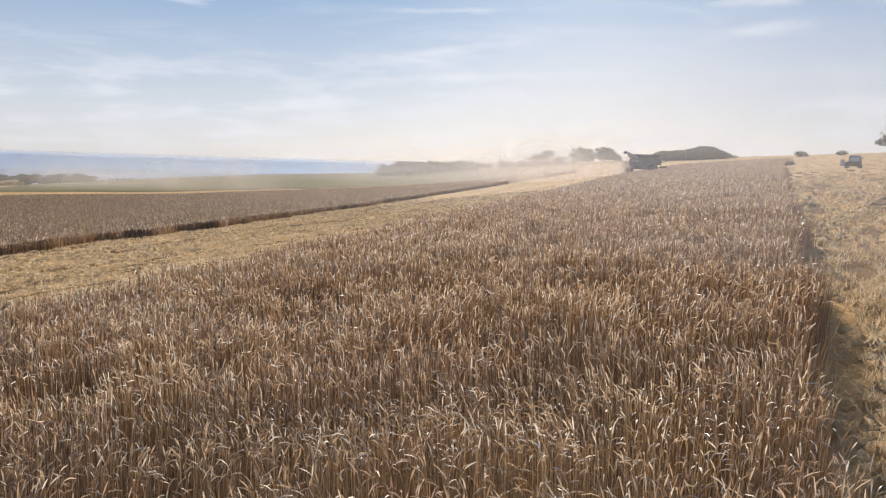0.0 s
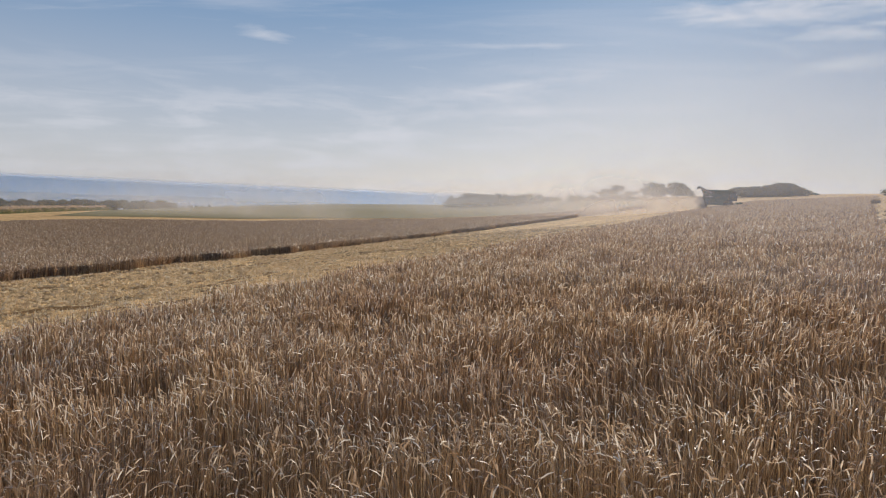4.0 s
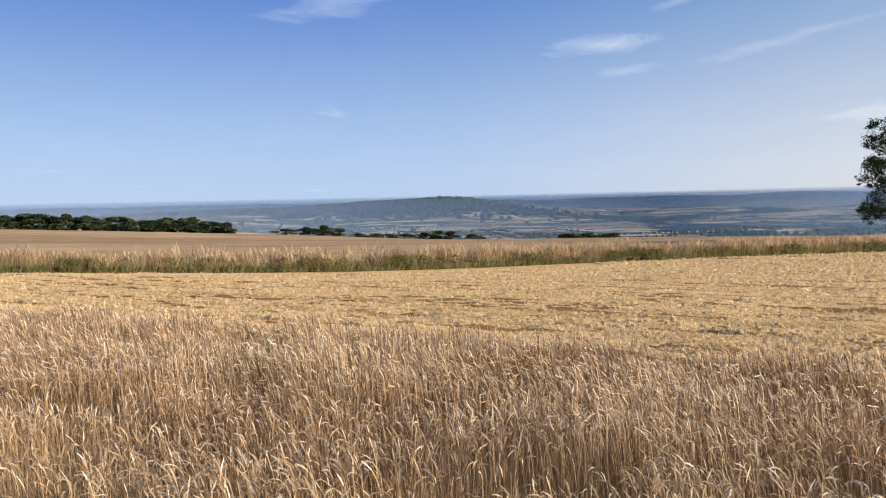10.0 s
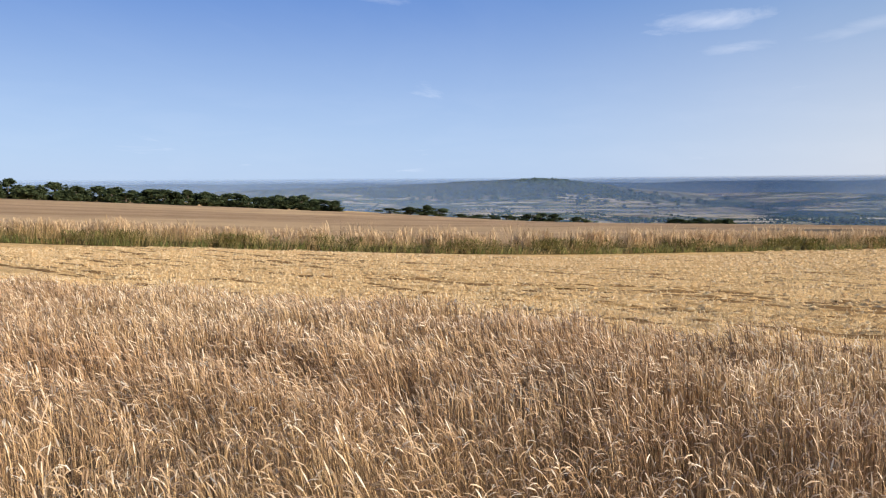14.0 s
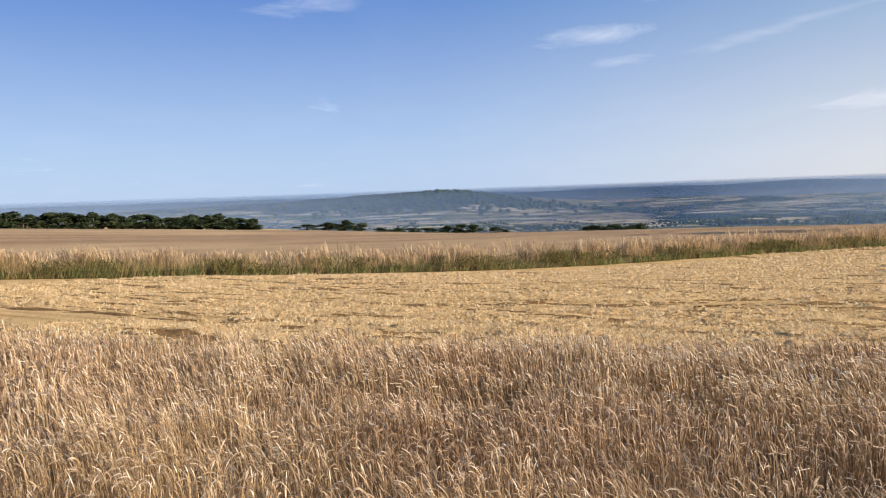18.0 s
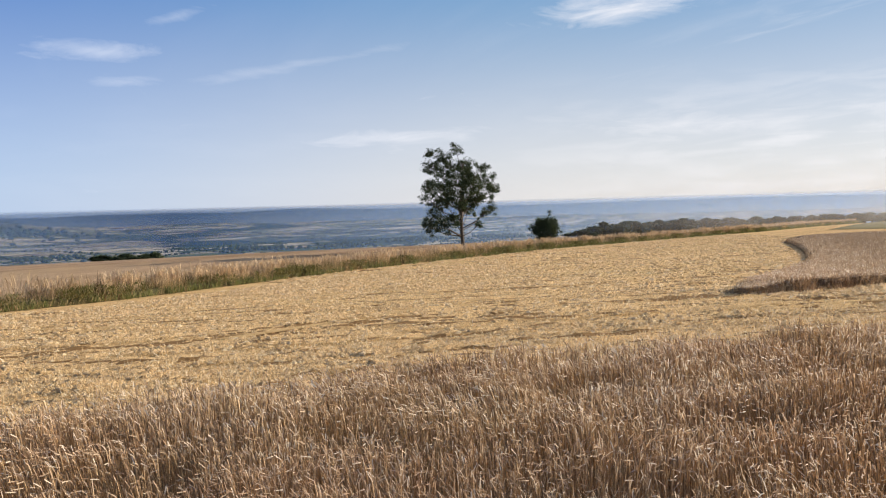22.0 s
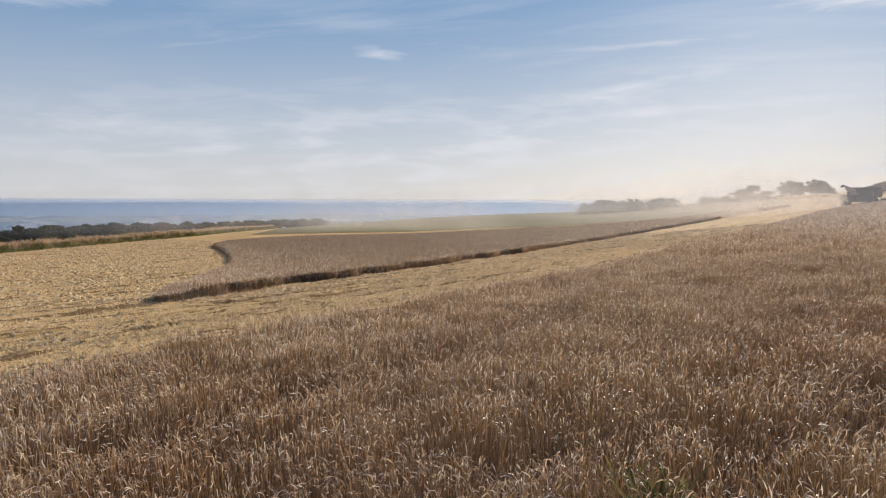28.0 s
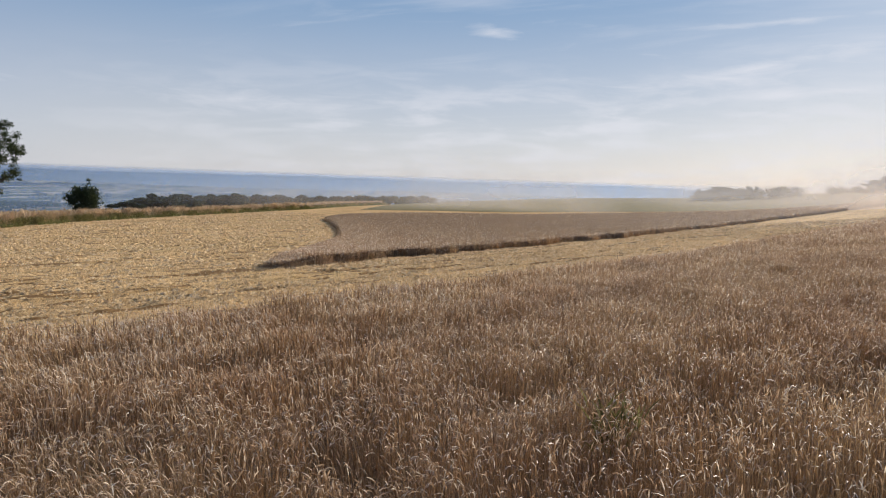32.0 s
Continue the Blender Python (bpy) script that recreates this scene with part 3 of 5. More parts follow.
def crop_top(x, y):
    """The height of the standing crop: uneven in patches, with a few sunken spots."""
    pits = smooth(lattice(x, y, 0.75, 23) + 0.35 * lattice(x, y, 0.3, 24), 0.54, 0.90)
    return 0.66 + 0.03 * wave(x, y, 2.6, 31) + 0.09 * lattice(x, y, 0.9, 32) + 0.085 * lattice(x, y, 0.33, 33) - 0.24 * pits


def in_view(x, y):
    s, n = x * E_DIR[0] + y * E_DIR[1], x * N_DIR[0] + y * N_DIR[1]
    return (n < 6.5 - 0.24 * np.maximum(0, s + 19.6)) | (s > -2)


r = np.random.RandomState(7)
x, y = strip_points(-33.5, 40, 640, 3)
d = walk_distance(x, y)
top = crop_top(x, y)
keep = (r.uniform(0, 1, len(x)) < np.minimum(np.where(in_view(x, y), 1, 0.22), (4.0 / np.maximum(d, 0.5)) ** 0.88)) & (top > 0.40 + 0.05 * r.normal(size=len(x)))
x, y, d, top = x[keep], y[keep], d[keep], top[keep] + r.normal(0, 0.045, keep.sum())
near = d < 4.2
z = land_height(x, y) + 0.08
barley("barley_stalks", x[near], y[near], z[near], top[near] - 0.16, 0.0036, "ripe brown barley stalks with nodding ears", 3)
k = np.clip(d[~near] / 4.0, 1, 9)
barley("barley_stalks", x[~near], y[~near], z[~near], top[~near] - 0.14, 0.0036 * k ** 0.74, "ripe brown barley stalks with nodding ears", 4, False, 1.0 + 0.05 * k)
x, y = strip_points(-33.5, 16, 520, 6)
d = walk_distance(x, y)
keep = in_view(x, y) & (r.uniform(0, 1, len(x)) < np.minimum(1, (3.0 / np.maximum(d, 0.5)) ** 1.6))
x, y, d = x[keep], y[keep], d[keep]
ob = blades("bare_straws", x, y, land_height(x, y) + 0.06, (crop_top(x, y) - 0.10) * r.uniform(0.6, 1.0, len(x)), 0.0042 * np.clip(d / 3, 1, 3) ** 0.6, np.abs(r.normal(0.08, 0.24, len(x))), M_CROP, seg=1, seed=2)
tagged(ob, "dry bare straws among the barley ears", "crop", kind="stuff")
x, y = strip_points(40, 175, 17, 5)
barley("barley_stalks", x, y, land_height(x, y) + 0.34, 0.28 + r.normal(0, 0.05, len(x)), 0.026, "ripe brown barley stalks further along the strip", 8, False, 1.6)

u, v = r.uniform(0, 1, 80000) ** 1.6, r.uniform(0, 1, 80000)
i = (u * 149).astype(int)
p = isl_a[i] * (1 - v[:, None]) + isl_b[i] * v[:, None] + r.normal(0, 0.2, (80000, 2))
dd = np.hypot(p[:, 0], p[:, 1])
barley("barley_stalks", p[:, 0], p[:, 1], land_height(p[:, 0], p[:, 1]) + 0.38 * tip(p[:, 0], p[:, 1]), (0.20 + r.normal(0, 0.04, 80000)) * tip(p[:, 0], p[:, 1]), 0.0075 + dd * 0.00015, "ripe brown barley standing in the uncut block", 9, False, 1.5)


def border(points, count, wid, hgt, spread, seed, label, nod=0.0):
    """Whole stalks from the ground up along a cut edge."""
    q = np.random.RandomState(seed)
    i = q.uniform(0, len(points) - 1.001, count)
    k = i.astype(int)
    p = points[k] + (points[k + 1] - points[k]) * (i - k)[:, None] + q.normal(0, spread, (count, 2))
    clump = lattice(p[:, 0], p[:, 1], 1.1, seed) + 0.7 * lattice(p[:, 0], p[:, 1], 0.4, seed + 1)
    p = p + 0.22 * spread / 0.16 * np.stack([lattice(p[:, 0], p[:, 1], 0.9, seed + 2), lattice(p[:, 0], p[:, 1], 0.9, seed + 3)], 1)
    hgt = hgt * (1 + 0.14 * clump) * tip(p[:, 0], p[:, 1])
    ob = blades("edge_stalks", p[:, 0], p[:, 1], land_height(p[:, 0], p[:, 1]) - 0.02, hgt * q.uniform(0.6, 1.1, count), wid * q.uniform(0.7, 1.3, count), np.abs(q.normal(0.05, 0.16, count)), M_CROP, droop=nod, seg=3 if nod else 2, seed=seed)
    return tagged(ob, label, "crop", kind="stuff")


inward = np.array((-0.906, 0.424))
border(isl_a[:147], 17000, 0.02, 0.60, 0.13, 11, "shaded ragged cut face of the standing barley block")
border(isl_a[:147] + inward * 0.3, 12000, 0.014, 0.74, 0.26, 15, "nodding ears along the barley block's edge", 1.0)
border(isl_b[:75], 7000, 0.028, 0.62, 0.16, 12, "ragged cut face of the standing barley block")
border(isl_a[:14], 2600, 0.013, 0.30, 0.35, 18, "broken stalks trampled at the block's corner")
border(isl_a[:7], 2600, 0.016, 0.50, 0.35, 17, "ragged corner of the standing barley block")
near_edge = np.stack(sn(np.linspace(3, 90, 300), edge_near(np.linspace(3, 90, 300)) - 0.12), 1)
border(near_edge, 34000, 0.008, 0.64, 0.10, 13, "ragged cut edge of the standing barley strip")
far_edge = np.stack(sn(np.linspace(-34, 60, 280), edge_far(np.linspace(-34, 60, 280))), 1)
border(far_edge, 14000, 0.0055, 0.60, 0.16, 14, "ragged cut edge of the standing barley strip")
border(far_edge, 11000, 0.004, 0.70, 0.3, 16, "nodding ears along the strip's edge", 1.0)

# ---------------------------------------------------------------- cut ground: lumpy straw, ruts and tufts
RUTS = (1.5, 3.4, 8.4, 10.4, 15.3, 17.3, 22.5, 24.4, 31.0)      # wheel tracks, metres out from the strip


def rut_at(s, n):
    """How deep in a wheel track a place lies, 0 to 1; the tracks come and go along the field."""
    off = edge_far(s) - n
    out = np.zeros_like(off)
    for i, o in enumerate(RUTS):
        here = smooth(lattice(s * 0.3, 0 * s + i * 7.0, 1.0, 60 + i), -0.55, 0.1)
        out = np.maximum(out, here * np.exp(-((off - o + 0.12 * np.sin(s * 0.5 + i)) / 0.20) ** 2))
    return out * smooth(off, 0.3, 1.0)


def row_gap(s, n):
    """Where the straw lies thin between windrows and the dark stubble shows, 0 to 1."""
    return np.maximum(smooth(lattice(s * 0.09, n, 0.40, 47) + 0.55 * lattice(s * 0.4, n, 0.3, 48), 0.28, 0.58), smooth(rut_at(s, n), 0.25, 0.5))


def straw_relief(s, n):
    """Height of the chopped straw over the soil: short broken windrows, sunk in the wheel tracks."""
    fine = 1 - 0.75 * smooth(np.abs(n + 5), 16, 34)
    lump = fine * (0.060 * lattice(s * 0.38, n, 0.30, 41) + 0.028 * lattice(s, n, 0.24, 44)) + 0.035 * lattice(s * 0.25, n, 0.9, 45) + 0.02 * lattice(s * 0.06, n, 1.3, 43)
    return np.maximum(-0.02, 0.045 + lump - 0.06 * rut_at(s, n))


def straw_rows(name, x, y, label):
    """Chopped straw left in shallow rows along the way the harvester went, with wheel tracks."""
    nu, nv = x.shape
    s, n = x * E_DIR[0] + y * E_DIR[1], x * N_DIR[0] + y * N_DIR[1]
    v = np.linspace(0, 1, nv)[None, :]
    edge = np.minimum(1, np.minimum(v, 1 - v) * nv / 5.0)
    ob = mesh_of(name, np.stack([x, y, land_height(x, y) - 0.03 + (straw_relief(s, n) + 0.03) * edge], -1).reshape(-1, 3), grid_faces(nu, nv), [M_STUB, M_RUT], shade=True)
    ob.data.polygons.foreach_set("material_index", (row_gap(s, n).reshape(-1)[grid_faces(nu, nv)].mean(1) > 0.5).astype(np.int32))
    return tagged(ob, label, "straw", kind="stuff")


def straw_sheet(name, s, near_n, far_n, nv, label, bias=1.0):
    v = np.linspace(0, 1, nv)[None, :] ** bias
    n = near_n[:, None] * (1 - v) + far_n[:, None] * v
    return straw_rows(name, *sn(np.repeat(s[:, None], nv, 1), n), label)


FAR_N = ([-60, -36, -20, -2], [-27, -42, -70, -82])
s = np.linspace(-37, 30, 560)
straw_sheet("straw_litter", s, edge_far(s) + 0.4, edge_far(s) - 9, 100, "gold chopped straw in lumpy rows beside the barley")
s = np.linspace(-2, 30, 160)
straw_sheet("straw_litter", s, edge_far(s) - 8.6, edge_island(s) - 0.4, 50, "gold chopped straw in rows between two barley stands")
s = 30 + 54 * np.linspace(0, 1, 160) ** 1.3
straw_sheet("straw_litter", s, edge_far(s) + 0.4, edge_island(s) - 0.4, 80, "gold chopped straw in rows between two barley stands")
s = np.linspace(-58, -2, 220)
straw_sheet("straw_litter", s, edge_far(s) - 8.6, np.interp(s, *FAR_N), 150, "gold chopped straw lying over the cut field", 1.4)
s = 2 + 78 * np.linspace(0, 1, 300) ** 1.7
straw_sheet("straw_litter", s, edge_near(s) - 0.4, edge_near(s) + 34, 110, "heaped pale straw beside the uncut edge", 1.9)
s = np.linspace(-34, 2, 340)
straw_sheet("straw_litter", s, edge_near(s) - 0.4, edge_near(s) + 22, 130, "heaped pale straw beside the uncut edge")
back = line([(-24.5, 10.5), (-32.5, 23), (-42.5, 43), (-53.5, 61), (-66.5, 80), (-76.5, 93), (-85, 112)], 180)
hem = line([(-72, 1), (-79, 14), (-88, 33), (-102, 66), (-107, 88), (-112, 108), (-117, 135)], 180)
v = np.linspace(0, 1, 90)[None, :, None]
p = back[:, None] * (1 - v) + hem[:, None] * v
straw_rows("straw_litter", p[..., 0], p[..., 1], "gold chopped straw lying beyond the uncut block")


def clods(s, n, size, seed, label):
    """Small matted heaps of chopped straw, each a low ragged cone, drawn out along the rows."""
    q = np.random.RandomState(seed)
    thick = 0.7 * lattice(s * 0.10, n, 0.5, seed + 1) + 0.5 * lattice(s * 0.5, n, 0.7, seed + 2)
    ok = (thick > q.uniform(-1.1, 0.15, len(s))) & (row_gap(s, n) < q.uniform(0.3, 1.0, len(s)))
    s, n, size, thick = s[ok], n[ok], (size * np.ones(len(ok)))[ok], thick[ok]
    k = len(s)
    x, y = sn(s, n)
    rx = size * q.uniform(0.05, 0.14, k)
    ry, hz = rx * q.uniform(0.35, 0.7, k), size * q.uniform(0.022, 0.07, k) * (1 + 0.5 * thick)
    turn = math.atan2(E_DIR[1], E_DIR[0]) + q.normal(0, 0.45, k)
    z = land_height(x, y) + straw_relief(s, n) - 0.015
    co = np.empty((k, 7, 3), np.float32)
    for i in range(7):
        a = 6.283 * i / 6 + q.uniform(-0.35, 0.35, k)
        f = q.uniform(0.7, 1.3, k) if i < 6 else q.uniform(0, 0.35, k)
        u, v = np.cos(a) * rx * f, np.sin(a) * ry * f
        co[:, i, 0] = x + u * np.cos(turn) - v * np.sin(turn)
        co[:, i, 1] = y + u * np.sin(turn) + v * np.cos(turn)
        co[:, i, 2] = z + (hz if i == 6 else 0.3 * hz * q.uniform(-0.6, 0.9, k))
    fan = np.array([[i, (i + 1) % 6, 6] for i in range(6)])
    faces = ((np.arange(k) * 7)[:, None, None] + fan[None]).reshape(-1, 3)
    return tagged(mesh_of("straw_clods", co.reshape(-1, 3), faces, M_HEAP), label, "straw", kind="stuff")


def spread(s0, s1, lo, hi, count, seed, bias=1.0):
    q = np.random.RandomState(seed)
    s = s0 + (s1 - s0) * q.uniform(0, 1, count) ** bias
    a, c = lo(s), hi(s)
    return s, a + (c - a) * q.uniform(0, 1, count)


s, n = spread(-36, 30, lambda s: edge_far(s) - 0.1, lambda s: edge_far(s) - 9, 56000, 91)
clods(s, n, 0.95, 91, "matted gold straw lying in rows beside the barley")
s, n = spread(-2, 30, lambda s: edge_far(s) - 8.6, lambda s: edge_island(s) + 0.15, 20000, 92)
clods(s, n, 1.35, 92, "matted gold straw between two barley stands")
s, n = spread(30, 84, lambda s: edge_far(s) - 0.2, lambda s: edge_island(s) + 0.2, 20000, 93, 1.4)
clods(s, n, 1.2 + (s - 30) * 0.02, 93, "matted gold straw between two barley stands")
s, n = spread(-58, -2, lambda s: edge_far(s) - 8.6, lambda s: np.interp(s, *FAR_N), 48000, 94)
clods(s, n, 1.15 + np.maximum(0, edge_far(s) - n - 15) * 0.016, 94, "matted gold straw lying over the cut field")
s, n = spread(2.5, 60, lambda s: edge_near(s) + 0.35 + 0.15 * np.sin(s * 2.1), lambda s: edge_near(s) + 2.5 + s * 0.45, 26000, 95, 2.0)
clods(s, n, 1.0 + s * 0.03, 95, "heaped pale straw beside the uncut edge")
q = np.random.RandomState(96)
i, v = q.uniform(0, 178.9, 20000), q.uniform(0, 1, 20000)
k = i.astype(int)
p = (back[k] + (back[k + 1] - back[k]) * (i - k)[:, None]) * (1 - v[:, None]) + (hem[k] + (hem[k + 1] - hem[k]) * (i - k)[:, None]) * v[:, None]
clods(p @ E_DIR, p @ N_DIR, 2.1, 96, "matted gold straw beyond the uncut block")


def tufts(s0, s1, n_lo, n_hi, count, size, seed, label, lift=0.02):
    """Loose straws, most of them lying, and short cut stubs."""
    q = np.random.RandomState(seed)
    s, n = spread(s0, s1, n_lo, n_hi, count, seed)
    ok = row_gap(s, n) < q.uniform(0.35, 1.15, count)
    x, y = sn(s[ok], n[ok])
    k = len(x)
    ob = blades("straw_tufts", x, y, land_height(x, y) + straw_relief(s[ok], n[ok]) + q.uniform(-0.02, lift, k), q.uniform(0.035, 0.115, k) * size ** 0.5, q.uniform(0.007, 0.015, k) * size, np.where(q.uniform(0, 1, k) < 0.6, q.uniform(0.05, 0.7, k), q.uniform(0.8, 3.0, k)), M_STRAW, seg=1, seed=seed)
    return tagged(ob, label, "straw", kind="stuff")


tufts(-36, 30, lambda s: edge_far(s) - 9, edge_far, 90000, 1.2, 71, "loose gold straws over the stubble")
tufts(-2, 30, edge_island, lambda s: edge_far(s) - 8.6, 14000, 1.6, 76, "loose gold straws over the stubble")
tufts(-56, -2, lambda s: np.interp(s, *FAR_N), lambda s: edge_far(s) - 8.6, 46000, 2.0, 72, "loose gold straws over the stubble")
tufts(3, 16, lambda s: edge_near(s) + 0.4, lambda s: edge_near(s) + 6, 42000, 0.9, 73, "loose straws beside the uncut edge", 0.07)
tufts(14, 60, lambda s: edge_near(s) + 0.5, lambda s: edge_near(s) + 22, 30000, 2.2, 74, "loose straws beside the uncut edge", 0.06)

# tyre ruts: broken strips of pressed dark straw and soil
M_WORN, nt, b = mat("wheeled_stubble", 0.95, 0.02)
nt.links.new(ramp_of(nt, noise_of(nt, 3, 6, 0.7), [(0.35, (0.42, 0.27, 0.115)), (0.7, (0.68, 0.47, 0.22))]), b.inputs["Base Color"])


def strip_mesh(name, pts, half, rise, m, label):
    t = np.gradient(pts, axis=0)
    t /= np.hypot(t[:, 0], t[:, 1])[:, None]
    side = np.stack([-t[:, 1], t[:, 0]], 1)
    a, e = pts - side * half[:, None], pts + side * half[:, None]
    co = np.stack([np.concatenate([p, (land_height(p[:, 0], p[:, 1]) + rise)[:, None]], 1) for p in (a, pts, e)], 1)
    co[:, 1, 2] += 0.02
    return tagged(mesh_of(name, co.reshape(-1, 3), grid_faces(len(pts), 3), m, shade=True), label, "rut", kind="stuff")


q = np.random.RandomState(33)
for o in RUTS:
    s0 = -34.0 + q.uniform(0, 5)
    while s0 < 60:
        ln_ = q.uniform(1.5, 7.0)
        s = np.linspace(s0, s0 + ln_, 15)
        n = edge_far(s) - o + 0.12 * np.sin(s * 0.5 + RUTS.index(o))
        if ((n > edge_island(s) + 0.8).all() or s[-1] < -3) and rut_at(s, n).mean() > 0.4:
            half = (0.17 + 0.06 * np.sin(s * 3.1)) * np.sin(np.linspace(0.05, 3.09, 15)) ** 0.5
            strip_mesh("tyre_rut", np.stack(sn(s, n), 1), half, 0.008, M_RUT, "dark pressed straw in a broken tyre rut")
        s0 += ln_ * 0.9
for k, pts in enumerate((((-30, -30), (-52, 12), (-74, 62), (-92, 118), (-112, 190)), ((-33, -31), (-55, 11), (-77, 61), (-95, 117), (-115, 190)), ((-46, -14), (-66, 24), (-88, 76), (-103, 128), (-122, 195)), ((-28, -14), (-44, 20), (-58, 50), (-75, 84)))):
    p = line(pts, 70)
    strip_mesh("wheeling", p, np.full(70, 0.36), 0.045, M_WORN, "flattened darker wheeling across the stubble")

# green regrowth on the cut ground, and a weed among the barley
q = np.random.RandomState(29)
p = np.array((-17.5, -22.8)) + np.outer(q.normal(0, 2.6, 2600), E_DIR) + np.outer(q.normal(0, 0.8, 2600), N_DIR)
p = p[p @ N_DIR < edge_far(p @ E_DIR) - 0.2]
ob = blades("regrowth", p[:, 0], p[:, 1], land_height(p[:, 0], p[:, 1]) + 0.02, q.uniform(0.05, 0.13, len(p)), 0.012, q.uniform(0.2, 1.2, len(p)), M_GREENG, seg=1, seed=29)
tagged(ob, "thin green regrowth in the stubble", "grass", kind="stuff")
q = np.random.RandomState(1)
x, y = -5.25 + q.normal(0, 0.10, 90), -13.9 + q.normal(0, 0.10, 90)
ob = blades("field_weed", x, y, land_height(x, y) + q.uniform(0.3, 0.66, 90), q.uniform(0.08, 0.2, 90), 0.022, q.uniform(0.3, 1.1, 90), M_NETTLE, seg=2, seed=1)
tagged(ob, "small green weed growing up through the barley", "weed", kind="stuff")

# ---------------------------------------------------------------- the verge
M_TURF = plain("verge_turf", (0.085, 0.075, 0.035), 0.95, 0.1, var=0.4, scale=0.8)
turf = sheet("grass_verge", ver + vn * 0.6, ver + vn * 6.0, 8, 0.40, M_TURF, 0.08, seed=14)
tagged(turf, "rough green and straw-coloured grass bank", "verge", kind="stuff")


def verge_blades(name, count, lo, hi, h0, h1, w, m, lean, seed, label, clump=0.0, seg=2, taper=0.0, base=0.0):
    q = np.random.RandomState(seed)
    i = q.uniform(0, 1, count) ** 1.25 * 238
    off = lo + (hi - lo) * q.uniform(0, 1, count) ** 1.5
    k = i.astype(int)
    f = (i - k)[:, None]
    p = ver[k] * (1 - f) + ver[k + 1] * f + vn[k] * off[:, None]
    if clump:
        c = wave(p[:, 0], p[:, 1], 7.0, seed) + 0.7 * wave(p[:, 0], p[:, 1], 2.3, seed + 1)
        p = p[c > clump]
    n = len(p)
    d = np.hypot(p[:, 0] + 5, p[:, 1] + 10)
    hh = q.uniform(h0, h1, n) * (1 + 0.32 * lattice(p[:, 0], p[:, 1], 3.3, 5) + 0.28 * lattice(p[:, 0], p[:, 1], 1.2, seed))
    ob = blades(name, p[:, 0], p[:, 1], land_height(p[:, 0], p[:, 1]) + 0.05 + base * q.uniform(0.3, 1, n), hh, w * (0.7 + d / 130), np.abs(q.normal(lean, 0.12, n)), m, droop=taper, seg=seg, seed=seed)
    return tagged(ob, label, "grass", kind="stuff")


verge_blades("verge_grass", 30000, -0.3, 3.0, 0.3, 0.8, 0.030, M_GREENG, 0.6, 80, "soft green grass along the foot of the verge", clump=-0.4)
verge_blades("verge_grass", 46000, 0.4, 5.5, 0.6, 1.3, 0.026, M_GRASS, 0.4, 81, "mixed green and bleached verge grass", seg=1)
verge_blades("verge_grass", 44000, 0.3, 4.5, 0.65, 1.4, 0.024, M_TAN, 0.35, 82, "dry brown grass leaning in tufts", clump=0.1, seg=1)
verge_blades("seeding_grass", 64000, 1.6, 6.0, 0.6, 1.15, 0.026, M_SEED, 0.3, 83, "tall bleached grass gone to seed", clump=-0.25, taper=0.8, base=0.9)
verge_blades("nettles", 70000, 0.0, 3.2, 0.16, 0.34, 0.07, M_NETTLE, 1.0, 85, "leafy green nettles and weeds along the verge", clump=0.2, seg=1, base=0.95)
verge_blades("docks", 12000, 0.4, 5.0, 0.9, 1.6, 0.045, M_DOCK, 0.08, 87, "dark dry dock stems standing in the verge", clump=0.75)


# ---------------------------------------------------------------- trees
def tubes(name, segs, m, parent, sides=6):
    co, fa = [], []
    for p0, p1, r0, r1 in segs:
        p0, p1 = Vector(p0), Vector(p1)
        d = (p1 - p0).normalized()
        a = d.orthogonal().normalized()
        c = d.cross(a)
        b0 = len(co)
        for p, rr in ((p0, r0), (p1, r1)):
            for k in range(sides):
                t = 6.283 * k / sides
                co.append(p + (a * math.cos(t) + c * math.sin(t)) * rr)
        for k in range(sides):
            fa.append((b0 + k, b0 + (k + 1) % sides, b0 + sides + (k + 1) % sides, b0 + sides + k))
    return mesh_of(name, [tuple(v) for v in co], fa, m, parent, shade=True)


def leaf_mesh(name, lobes, count, size, m, parent, seed):
    q = np.random.RandomState(seed)
    lo = np.array(lobes, float)
    wgt = lo[:, 3] ** 1.8
    k = q.choice(len(lo), count, p=wgt / wgt.sum())
    v = q.normal(size=(count, 3))
    v /= np.linalg.norm(v, axis=1)[:, None]
    rad = lo[k, 3] * q.uniform(0.02, 1.05, count) ** 0.62
    knob = 1 + 0.22 * np.sin(v[:, 0] * 7 + k) * np.sin(v[:, 1] * 6 + 2 * k) + 0.15 * np.sin(v[:, 2] * 9 + k)
    c = lo[k, :3] + v * (rad * knob)[:, None] * np.array((1, 1, 0.82))
    a = q.normal(size=(count, 3))
    a /= np.linalg.norm(a, axis=1)[:, None]
    bb = np.cross(a, q.normal(size=(count, 3)))
    bb /= np.linalg.norm(bb, axis=1)[:, None]
    sz = size * q.uniform(0.6, 1.35, count)[:, None]
    co = np.stack([c - a * sz, c - bb * sz * 0.45, c + a * sz, c + bb * sz * 0.45], 1)
    return mesh_of(name, co.reshape(-1, 3), np.arange(count * 4).reshape(-1, 4), m, parent)


